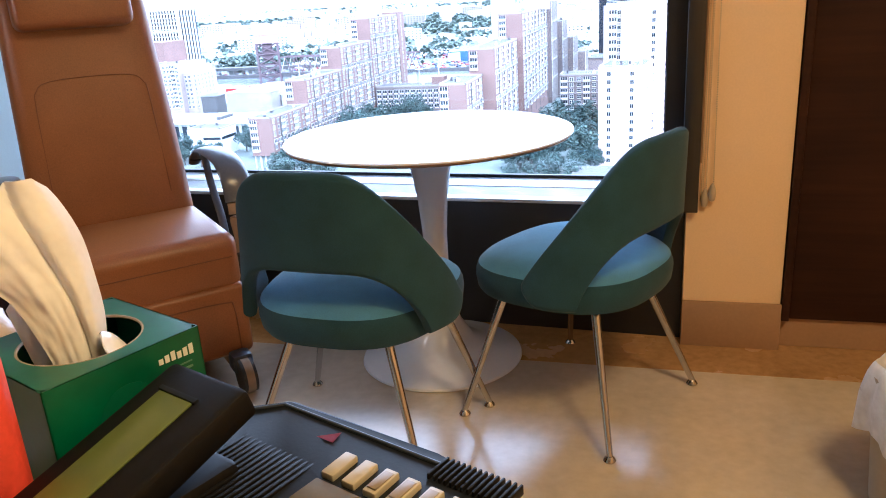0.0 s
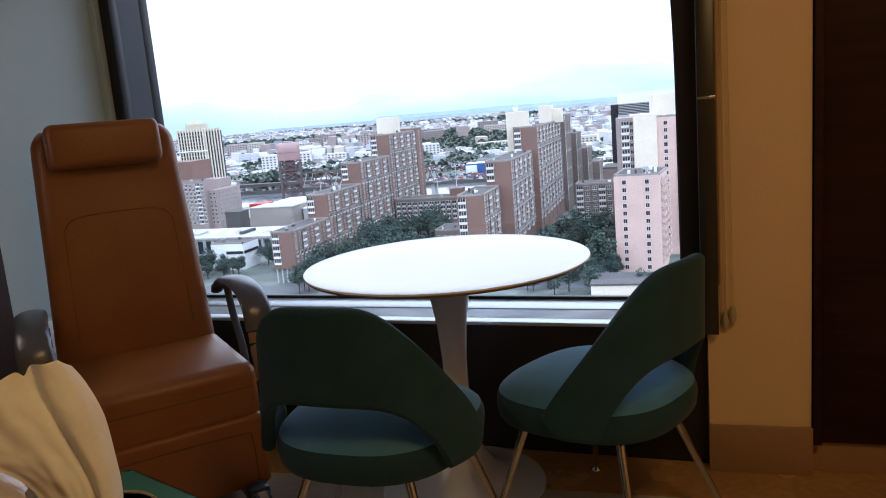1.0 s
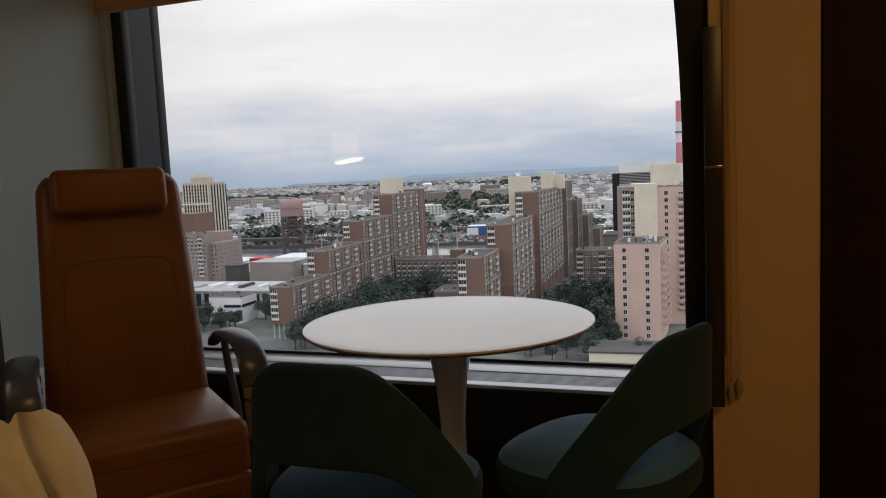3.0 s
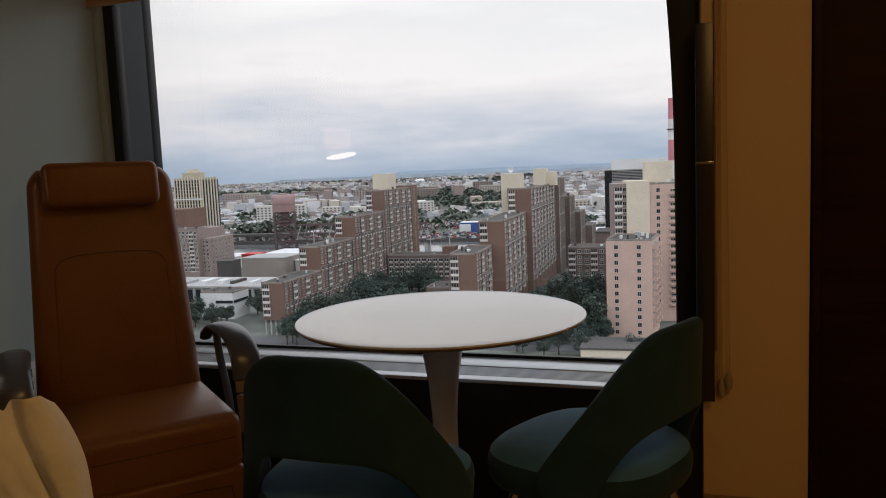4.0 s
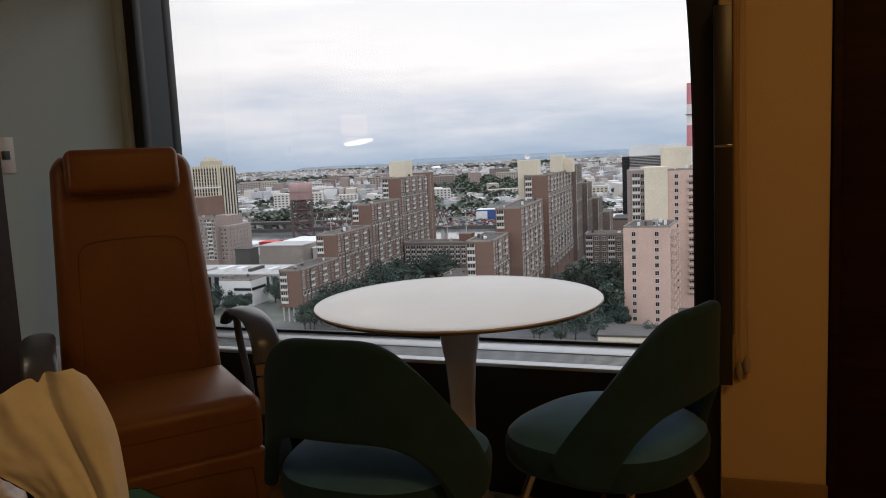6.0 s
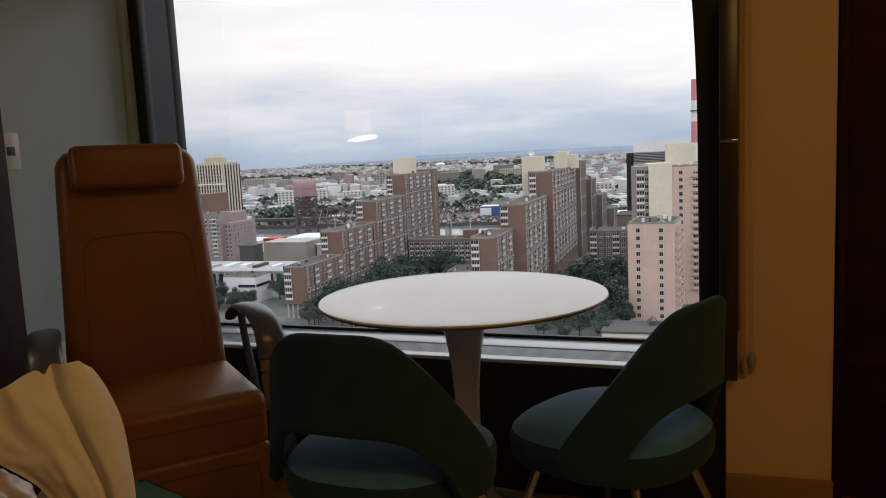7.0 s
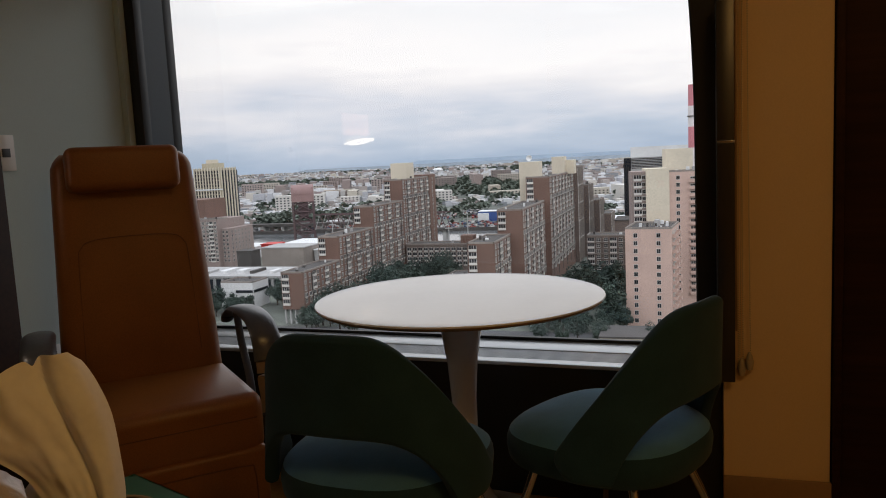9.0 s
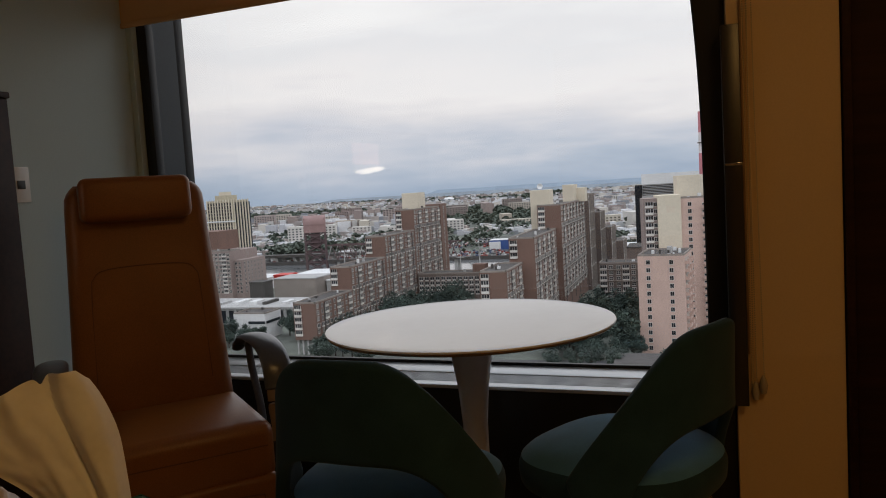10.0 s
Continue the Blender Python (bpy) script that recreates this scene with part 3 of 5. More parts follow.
table = thing("pedestal_table", "round white laminate table on a flared white pedestal", "table", pose(-0.502, 2.625, 0))
part("tabletop", lathe([(0, 0.737), (0.390, 0.737), (0.424, 0.736), (0.430, 0.7345), (0.4315, 0.731), (0.429, 0.729), (0, 0.729)], 96), M_lam, table)
part("edge_band", lathe([(0, 0.7288), (0.4285, 0.7288), (0.429, 0.727), (0.424, 0.722), (0.388, 0.713), (0.10, 0.711), (0, 0.711)], 96), M_edge, table, "bevelled tan wood edge under the laminate")
part("pedestal", lathe([(0, 0.710), (0.085, 0.710), (0.078, 0.690), (0.062, 0.63), (0.046, 0.53), (0.038, 0.42), (0.038, 0.33), (0.046, 0.22), (0.066, 0.13), (0.105, 0.066), (0.165, 0.034), (0.225, 0.019), (0.258, 0.010), (0.261, 0.004), (0.257, 0.0), (0, 0.0)], 72), M_tulip, table)

# recliner: local x across, local y to its back, facing -y
rec = thing("recliner", "tall cognac leather recliner with grey metal arms and a head pillow", "armchair", pose(-1.418, 2.375, 0, 0, 0, 46.6))
HW = 0.262


def soft_box(x0, y0, z0, x1, y1, z1, r, seg=4):
    return box(x0, y0, z0, x1, y1, z1, r, seg)


part("seat", soft_box(-HW, -0.262, 0.30, HW, 0.30, 0.486, 0.040), M_leather, rec)
front = part("leg_rest", soft_box(-HW, -0.272, 0.098, HW, -0.215, 0.330, 0.022), M_leather, rec)
part("seam", tube(curve_points([(-0.225, -0.2735, 0.11), (-0.225, -0.2735, 0.255), (-0.20, -0.2735, 0.278), (0, -0.2735, 0.282), (0.185, -0.2735, 0.278), (0.215, -0.2735, 0.255), (0.22, -0.2735, 0.11)], 6), 0.0022, 8), M_seam, front)
part("seat_seam", tube([(-0.235, -0.2625, 0.415), (0.235, -0.2625, 0.415)], 0.0018, 8), M_seam, rec)
part("base", box(-0.22, -0.19, 0.07, 0.22, 0.28, 0.299, 0.01), M_black, rec)


def back_slab():
    def fn(u, v):
        s = 2 * u - 1
        w = 0.252 - 0.036 * v
        if v > 0.93:
            w -= 0.030 * ((v - 0.93) / 0.07) ** 2
        z = 0.43 + 0.785 * v
        y = 0.215 + 0.085 * v - 0.012 * math.sin(math.pi * min(1, v * 1.3)) + 0.008 * (1 - s * s) * -1
        return (s * w, y, z)
    return padded(fn, 0.48, 0.785, 16, 24, 0.095, 0.045)


back = part("backrest", back_slab(), M_leather, rec)

def face_y(z):
    v = (z - 0.43) / 0.785
    return 0.215 + 0.085 * v - 0.012 * math.sin(math.pi * min(1, v * 1.3)) - 0.0575


part("seam", tube(curve_points([(x, face_y(z) + abs(x) * 0.02, z) for x, z in ((-0.178, 0.55), (-0.168, 0.86), (-0.158, 0.915), (-0.12, 0.940), (0, 0.946), (0.12, 0.940), (0.158, 0.915), (0.168, 0.86), (0.178, 0.55))], 6), 0.0013, 8), M_seam, back)
part("head_pillow", soft_box(-0.170, -0.078, -0.070, 0.170, 0.035, 0.070, 0.026, 5), M_leather, rec, m=pose(-0.010, 0.240, 1.160, -6))
for s in (-1, 1):
    x = s * (HW + 0.056)
    arm = part("arm", tube(curve_points([(x - s * 0.032, 0.205, 0.640), (x - s * 0.022, 0.135, 0.674), (x - s * 0.014, 0.03, 0.684), (x - s * 0.008, -0.080, 0.668), (x - s * 0.006, -0.142, 0.622), (x - s * 0.006, -0.164, 0.555)], 7), [0.028 + 0.018 * min(1.0, k / 14) for k in range(36)], 16, flat=0.30), M_arm, rec, "grey cast metal arm")
    part("arm_end", tube([(x - s * 0.031, 0.200, 0.644), (x - s * 0.036, 0.224, 0.622)], [0.030, 0.022], 16, flat=0.5), M_armdark, arm, "dark end of the arm pad")
    part("front_post", tube(curve_points([(x - s * 0.006, -0.164, 0.553), (x - s * 0.006, -0.165, 0.50), (x * 0.975, -0.148, 0.44), (x * 0.94, -0.12, 0.38)], 6), [0.042] * 7 + [0.042 - 0.0016 * k for k in range(1, 13)], 14, flat=0.36), M_armwood, arm, "tan lower post")
    part("rear_post", tube(curve_points([(x - s * 0.022, 0.135, 0.668), (x - s * 0.020, 0.110, 0.57), (x * 0.94, 0.04, 0.46), (x * 0.92, -0.01, 0.36)], 6), 0.013, 10, flat=0.7), M_arm, arm)
    part("arm_mount", box(min(x * 0.80, x * 0.985), -0.15, 0.33, max(x * 0.80, x * 0.985), 0.04, 0.38, 0.008), M_black, arm)
M_navy = mat("navy_plastic", (0.035, 0.055, 0.085), 0.35, vary=0.08)
for sx in (-1, 1):
    part("base_rail", box(sx * 0.20 - 0.022, -0.30, 0.062, sx * 0.20 + 0.022, 0.27, 0.096, 0.006), M_armwood, rec, "tan base rail")
    for cx, sy in ((0.205, -0.335), (0.24, 0.24)):
        w = part("caster", tube([(sx * cx - 0.021, sy, 0.055), (sx * cx + 0.021, sy, 0.055)], 0.0535, 24), M_armdark, rec)
        part("tread", tube([(sx * cx - 0.012, sy, 0.055), (sx * cx + 0.012, sy, 0.055)], 0.055, 24), M_armwood, w, "tan wheel tread")
        part("fork", box(sx * cx - 0.033, sy + 0.005, 0.058, sx * cx + 0.033, sy + 0.07, 0.122, 0.016), M_navy, w, "navy caster housing")


# ---- the bedside table and what stands on it ----
TOP = 0.785
DESK = pose(-0.127, 0.934, 0, 0, 0, -21.7)
M_desk = mat("pale_grey_laminate", (0.45, 0.42, 0.38), 0.4, vary=0.05)
M_card = mat("green_printed_card", (0.007, 0.105, 0.050), 0.33, vary=0.22, scale=9, fine=40, bump=0.05)
M_cardin = mat("raw_card", (0.33, 0.27, 0.19), 0.8, vary=0.1)
M_print = mat("white_print", (0.75, 0.78, 0.72), 0.5, vary=0.03)
M_tissue = mat("white_tissue", (0.93, 0.93, 0.91), 0.95, vary=0.03, scale=20, fine=160, bump=0.25, depth=0.0006, spec=0.1)
t_n, t_l = M_tissue.node_tree.nodes, M_tissue.node_tree.links
t_tr, t_mix = t_n.new("ShaderNodeBsdfTranslucent"), t_n.new("ShaderNodeMixShader")
t_tr.inputs[0].default_value, t_mix.inputs[0].default_value = (0.88, 0.87, 0.84, 1), 0.15
t_l.new(t_n["Principled BSDF"].outputs[0], t_mix.inputs[1]), t_l.new(t_tr.outputs[0], t_mix.inputs[2])
t_l.new(t_mix.outputs[0], t_n["Material Output"].inputs[0])
M_printdim = mat("dim_green_print", (0.10, 0.22, 0.14), 0.5, vary=0.05)
M_film = mat("clear_film", (0.86, 0.88, 0.92), 0.12, vary=0.1, scale=30)
M_phone = mat("charcoal_plastic", (0.0035, 0.0035, 0.0045), 0.55, spec=0.25, vary=0.1, scale=12, fine=300, bump=0.2, depth=0.0004)
M_phone2 = mat("navy_grey_plastic", (0.006, 0.0085, 0.014), 0.5, spec=0.3, vary=0.08, scale=12, fine=300, bump=0.2, depth=0.0004)
M_lcd = mat("green_lcd", (0.105, 0.135, 0.022), 0.3, vary=0.06, scale=8)
M_key = mat("ivory_key", (0.42, 0.38, 0.27), 0.45, vary=0.06, per_object=0.3)
M_keyin = mat("amber_key_inset", (0.25, 0.20, 0.12), 0.4, vary=0.08)
M_red = mat("red_badge", (0.25, 0.02, 0.035), 0.4, vary=0.05)
M_line = mat("grey_trim_line", (0.035, 0.045, 0.065), 0.4, vary=0.05)
M_orange = mat("orange_red_case", (0.75, 0.07, 0.015), 0.45, vary=0.08, scale=10, fine=200, bump=0.15)
M_cord = mat("black_cord", (0.012, 0.012, 0.012), 0.7, vary=0.1)
M_bag = mat("frosted_bag", (0.50, 0.43, 0.38), 0.35, vary=0.15, scale=14, fine=60, bump=0.6, depth=0.004)

desk = thing("bedside_table", "pale grey laminate bedside table with a metal post", "table", DESK)
part("tabletop", box(-0.50, -0.52, TOP - 0.028, 0.235, -0.048, TOP, 0.006), M_desk, desk)
part("post", tube([(-0.20, -0.30, 0.06), (-0.20, -0.30, TOP - 0.028)], 0.028, 16), M_steel, desk)
part("foot", box(-0.44, -0.38, 0.0, 0.16, -0.22, 0.058, 0.012), M_armdark, desk)

phone = thing("desk_phone", "charcoal office telephone with ivory keys and a tilted display", "telephone", DESK)


def prism(outline, z0, z1, slope=0.0, bevel=0.004):
    """A low block from a plan outline, its top falling towards the front by slope."""
    b = bmesh.new()
    lo = [b.verts.new((x, y, z0)) for x, y in outline]
    hi = [b.verts.new((x, y, z1 + slope * y)) for x, y in outline]
    b.faces.new(lo[::-1]), b.faces.new(hi)
    for i in range(len(lo)):
        j = (i + 1) % len(lo)
        b.faces.new((lo[i], lo[j], hi[j], hi[i]))
    if bevel:
        bmesh.ops.bevel(b, geom=b.edges[:], offset=bevel, segments=2, profile=0.5, affect="EDGES")
    return b


SL = 0.06
top_z = lambda y: 0.822 + SL * y
part("body", prism([(-0.030, -0.030), (0.0, 0.0), (0.15, 0.0), (0.215, -0.006), (0.228, -0.02), (0.228, -0.24), (-0.046, -0.24), (-0.046, -0.045)], TOP + 0.001, 0.822, SL), M_phone2, phone)
part("trim_line", tube([(x, y, top_z(y) + 0.0008) for x, y in ((-0.026, -0.036), (0.002, -0.010), (0.16, -0.010))], 0.0016, 8), M_line, phone)
badge = bmesh.new()
tri = [badge.verts.new((x, y, top_z(y) + 0.0009)) for x, y in ((0.057, -0.029), (0.074, -0.029), (0.071, -0.016), (0.066, -0.021))]
badge.faces.new(tri)
bmesh.ops.solidify(badge, geom=badge.faces[:], thickness=-0.0006)
part("badge", badge, M_red, phone, "small dark red badge")
for k in range(14):
    x = 0.004 + k * 0.0056
    part("speaker_slot", box(x, -0.150, top_z(-0.09) - 0.003, x + 0.0030, -0.040, top_z(-0.09) + 0.0022, 0.0005), M_phone, phone)
for k in range(7):
    x = 0.094 + k * 0.0192
    y0, y1 = -0.035, -0.061
    key = part("key", prism([(x, y0), (x + 0.0115, y0), (x + 0.0115, y1), (x, y1)], top_z(y0) - 0.003, top_z(y0) + 0.0048 - SL * y0, SL, 0.0012), M_key, phone)
    if k > 1:
        part("inset", box(x + 0.0018, y1 + 0.003, top_z(y1) + 0.0050, x + 0.0097, y0 - 0.003, top_z(y1) + 0.0064, 0.0003), M_keyin, key, "dull amber label inset")
for k in range(7):
    for row in range(2):
        x, y = 0.094 + k * 0.0192, -0.098 - row * 0.036
        part("key", prism([(x, y), (x + 0.0115, y), (x + 0.0115, y - 0.022), (x, y - 0.022)], top_z(y) - 0.004, top_z(y) + 0.006 - SL * y, SL, 0.0014), M_key, phone)
part("key_panel", box(0.094, -0.092, top_z(-0.08) - 0.002, 0.226, -0.065, top_z(-0.08) + 0.0035, 0.001), mat("olive_label_strip", (0.10, 0.075, 0.022), 0.6, spec=0.2, vary=0.2, scale=14), phone, "olive label strip")
for k in range(14):
    x = 0.160 + k * 0.0046
    part("vent_rib", box(x, -0.026, top_z(-0.02) - 0.004, x + 0.0020, -0.002, top_z(-0.02) + 0.0036, 0.0005), M_phone, phone)
disp = part("display", box(-0.042, -0.092, -0.012, 0.044, 0.072, 0.012, 0.005), M_phone, phone, "raised display unit", m=pose(0.002, -0.140, 0.848, 17, 0, 0))
part("screen", box(-0.022, -0.080, 0.0122, 0.016, 0.044, 0.0135, 0.0004), M_lcd, disp, "dull green display")
part("screen_rim", box(-0.024, 0.0445, 0.0122, 0.018, 0.0485, 0.0145, 0.0004), M_phone2, disp)
part("display_foot", box(-0.036, -0.225, TOP + 0.001, 0.038, -0.085, 0.826, 0.006), M_phone, phone)

BOXM = pose(-0.274, 0.881, TOP + 0.001, 0, 0, -111.7)
tbox = thing("tissue_box", "green printed cardboard tissue box with a round opening", "tissue box", BOXM)
# local x along its length, y across, the printed side at +y
bl, bw, bh, ro = 0.0635, 0.0625, 0.106, 0.046


def open_top():
    """The lid of the carton with an oval cut out."""
    b = bmesh.new()
    n = 48
    inner, outer = [], []
    for k in range(n):
        a = 2 * math.pi * (k + 0.5) / n
        c, s = math.cos(a), math.sin(a)
        f = min(bl / max(abs(c), 1e-6), bw / max(abs(s), 1e-6))
        outer.append((f * c, f * s))
        inner.append((ro * c, ro * s))
    for z in (bh, bh - 0.0012):
        vi, vo = [b.verts.new((*p, z)) for p in inner], [b.verts.new((*p, z)) for p in outer]
        for k in range(n):
            j = (k + 1) % n
            b.faces.new((vi[k], vi[j], vo[j], vo[k]))
    return b


part("lid", open_top(), M_card, tbox, smooth=False)
part("opening_rim", tube([(ro * math.cos(2 * math.pi * k / 40), ro * math.sin(2 * math.pi * k / 40), bh - 0.001) for k in range(41)], 0.0013, 6), M_cardin, tbox, "raw card rim")
part("side", box(-bl, bw - 0.0012, 0, bl, bw, bh), M_card, tbox, smooth=False)
part("side", box(-bl, -bw, 0, bl, -bw + 0.0012, bh), M_card, tbox, smooth=False)
part("end", box(-bl, -bw, 0, -bl + 0.0012, bw, bh), M_card, tbox, smooth=False)
part("end", box(bl - 0.0012, -bw, 0, bl, bw, bh), M_card, tbox, smooth=False)
part("bottom", box(-bl, -bw, 0, bl, bw, 0.0012), M_cardin, tbox, smooth=False)
# the maker's mark and a line below it, as plain bars
for k in range(6):
    part("mark_bar", box(-0.0555 + k * 0.0054, bw + 0.0001, bh - 0.0200 + k * 0.0003, -0.0517 + k * 0.0054, bw + 0.0005, bh - 0.0115 - (k % 3) * 0.0012), M_print, tbox, smooth=False)
part("print_line", box(-0.053, bw + 0.0001, bh - 0.0262, -0.026, bw + 0.0005, bh - 0.0250), M_printdim, tbox, smooth=False)
part("print_line", box(-0.053, bw + 0.0001, bh - 0.0312, -0.038, bw + 0.0005, bh - 0.0292), M_printdim, tbox, smooth=False)
part("pale_disc", lathe([(0, 0), (0.024, 0), (0.024, 0.0003), (0, 0.0003)], 32), mat("paler_green_print", (0.009, 0.115, 0.060), 0.38, vary=0.1), tbox, m=pose(0.004, bw + 0.0003, bh - 0.045, -90))
part("film_edge", sheet(lambda u, v: (-0.034 + 0.026 * u + 0.004 * math.sin(5 * v), 0.036 - 0.030 * v, bh - 0.018 + 0.016 * u + 0.006 * math.sin(4 * u + 5 * v)), 12, 12, 0.0006), M_film, tbox, "clear plastic film in the opening")


def along(ctrl, v):
    """A smooth value through evenly spaced control values."""
    n = len(ctrl) - 1
    f = min(max(v, 0.0), 0.9999) * n
    i = int(f)
    a, b, c, d = ctrl[max(i - 1, 0)], ctrl[i], ctrl[i + 1], ctrl[min(i + 2, n)]
    t = f - i
    return 0.5 * (2 * b + (c - a) * t + (2 * a - 5 * b + 4 * c - d) * t * t + (3 * b - a - 3 * c + d) * t ** 3)


def tissue_form():
    """A pulled tissue: gathered in the opening, leaning to one side and fanned above, folded over along one edge."""
    def fn(u, v):
        xl, zl = along((-0.016, -0.026, -0.038, -0.058, -0.078, -0.086), v), along((-0.030, 0.010, 0.040, 0.062, 0.082, 0.098), v)
        xr, zr = along((0.020, 0.025, 0.024, 0.021, 0.013, 0.004), v), along((-0.030, 0.008, 0.042, 0.075, 0.103, 0.124), v)
        x = xl + (xr - xl) * u
        z = zl + (zr - zl) * u + v * v * (0.012 * math.sin(math.pi * u) - 0.006 * math.exp(-((u - 0.64) / 0.035) ** 2) - 0.010 * max(0.0, u - 0.9) / 0.1)
        # the nearer flap on the right, with a sharp crease at its inner edge
        ridge = 0.70 - 0.10 * math.sin(math.pi * v)
        flap = max(0.0, u - ridge) / (1 - ridge)
        valley = math.exp(-((u - ridge) / 0.045) ** 2)
        second = math.exp(-((u - 0.30 - 0.10 * v) / 0.06) ** 2)
        y = 0.010 * (u - 0.5) ** 2 * 4 - 0.010 * flap * (1 - flap) * 4 + 0.003 * valley - 0.004 * second * v
        y += 0.0016 * math.sin(9 * u + 3 * v) * (1 - v) + 0.45 * (u - 0.5) * (xr - xl) + 0.003 * noise.noise(Vector((u * 3, v * 4, 1.7))) + 0.0012 * noise.noise(Vector((u * 11, v * 9, 4.1)))
        return (x, y + 0.014 * v, z)
    return sheet(fn, 72, 60, 0.0008)


def tissue_fold():
    """The second ply, gathered behind the first and low over the rim."""
    def fn(u, v):
        a = (u - 0.5) * 2
        return (a * 0.026 - 0.002 - 0.014 * v, 0.016 + 0.009 * math.sin(a * 4 + 1.7) + 0.007 * v + 0.003 * noise.noise(Vector((u * 7, v * 6, 2.2))), -0.035 + 0.085 * v - 0.020 * a * a * v)
    return sheet(fn, 40, 32, 0.0008)


tissue = thing("paper_tissue", "creamy white paper tissue pulled up from the box", "tissue", pose(-0.276, 0.878, TOP + bh + 0.001, 0, 0, 44))
part("main_fold", tissue_form(), M_tissue, tissue)
part("back_fold", tissue_fold(), M_tissue, tissue)

case = thing("orange_case", "orange-red rounded plastic case with a black cord", "case", pose(-0.272, 0.757, TOP + 0.001, 0, 0, 38))
part("shell", box(-0.036, -0.018, 0, 0.036, 0.018, 0.150, 0.012, 4), M_orange, case)
part("cord", tube(curve_points([(-0.030, -0.010, 0.148), (-0.012, -0.020, 0.1495), (0.004, -0.0205, 0.135), (0.010, -0.0205, 0.09), (0.016, -0.0205, 0.03), (0.018, -0.0205, 0.0)], 8), 0.0022, 8), M_cord, case)


def bag_form():
    """A slack bag, dented all over."""
    b = bmesh.new()
    bmesh.ops.create_icosphere(b, subdivisions=4, radius=1)
    for v in b.verts:
        d = noise.noise(v.co * 2.1) * 0.16 + noise.noise(v.co * 5.3) * 0.07
        k = 1 + d
        v.co = Vector((v.co.x * 0.068 * k, v.co.y * 0.05 * k, max(0.0, 0.048 + v.co.z * 0.056 * k)))
    return b


solid("plastic_bag", bag_form(), M_bag, "crumpled frosted plastic bag on the bedside table", "bag", pose(-0.505, 0.945, TOP + 0.001, 0, 0, 20))

bin_ = thing("waste_bin", "waste bin lined with a grey translucent bag", "bin", pose(0.735, 2.05, 0))
M_bin = mat("grey_plastic_bin", (0.40, 0.35, 0.27), 0.5, vary=0.06)
M_liner = mat("translucent_liner", (0.74, 0.74, 0.75), 0.3, vary=0.12, scale=12, fine=50, bump=0.7, depth=0.004)
part("tub", lathe([(0, 0.0), (0.095, 0.0), (0.10, 0.01), (0.122, 0.31), (0.117, 0.31), (0.095, 0.02), (0, 0.015)], 40), M_bin, bin_)


def liner_form():
    def fn(u, v):
        a = 2 * math.pi * u
        wob = 0.010 * math.sin(7 * a) + 0.006 * math.sin(13 * a + 1)
        if v < 0.45:
            k = v / 0.45
            return ((0.105 + 0.004 * k + wob * 0.3) * math.cos(a), (0.105 + 0.004 * k + wob * 0.3) * math.sin(a), 0.20 + 0.135 * k)
        k = (v - 0.45) / 0.55
        r = 0.112 + 0.020 * math.sin(min(1, k * 2) * math.pi / 2) + wob * (0.4 + 0.6 * k)
        return (r * math.cos(a), r * math.sin(a), 0.335 + 0.008 * math.sin(math.pi * min(1, k * 3)) - 0.155 * k - 0.012 * math.sin(5 * a) * k)
    return sheet(fn, 64, 20, 0.0012)


part("liner", liner_form(), M_liner, bin_, "grey translucent bag folded over the rim")


# ---- the city outside ----
GZ = -64.0
ST = 2.62  # storey height
rnd = random.Random(7)
M_ground = mat("asphalt_and_worn_grass", (0.095, 0.100, 0.100), 0.9, vary=0.4, scale=0.012, fine=0.09, bump=0, tint=(0.105, 0.118, 0.098))
M_road = mat("grey_asphalt_road", (0.085, 0.087, 0.092), 0.85, vary=0.15, scale=0.03, fine=0.4, bump=0)
M_brick = mat("brown_brick", (0.165, 0.100, 0.080), 0.85, vary=0.12, scale=0.12, fine=1.6, bump=0.3, depth=0.05)
M_brick2 = mat("grey_brown_brick", (0.145, 0.112, 0.100), 0.85, vary=0.12, scale=0.12, fine=1.6, bump=0.3, depth=0.05)
M_brick3 = mat("rose_brown_brick", (0.270, 0.215, 0.200), 0.85, vary=0.12, scale=0.12, fine=1.6, bump=0.3, depth=0.05)
M_pink = mat("pink_brick", (0.52, 0.375, 0.325), 0.85, vary=0.07, scale=0.15, fine=1.6, bump=0.3, depth=0.04)
M_beige = mat("beige_render", (0.60, 0.54, 0.44), 0.85, vary=0.08, scale=0.1, fine=1.2, bump=0)
M_buff = mat("buff_concrete", (0.42, 0.38, 0.29), 0.85, vary=0.10, scale=0.1, fine=1.2, bump=0)
M_conc = mat("pale_concrete", (0.36, 0.36, 0.36), 0.85, vary=0.12, scale=0.1, fine=1.2, bump=0)
M_ledge = mat("weathered_ledge_concrete", (0.25, 0.22, 0.20), 0.85, vary=0.15, scale=0.2, fine=1.2, bump=0)
M_pale = mat("white_facade_panel", (0.64, 0.65, 0.66), 0.7, vary=0.10, scale=0.1, fine=1.0, bump=0)
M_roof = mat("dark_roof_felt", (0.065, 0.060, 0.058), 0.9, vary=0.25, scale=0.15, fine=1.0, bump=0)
M_glz = mat("dark_window_glass", (0.016, 0.019, 0.024), 0.35, spec=0.15, vary=0.3, scale=0.3, per_object=0.8, bump=0)
M_frame = mat("pale_window_frame", (0.60, 0.58, 0.55), 0.6, vary=0.12, per_object=0.5, bump=0)
M_rust = mat("purple_brown_steel_paint", (0.090, 0.058, 0.062), 0.7, vary=0.15, scale=0.3, fine=3, bump=0)
M_rust2 = mat("faded_red_cladding", (0.26, 0.165, 0.16), 0.7, vary=0.12, scale=0.2, fine=2, bump=0)
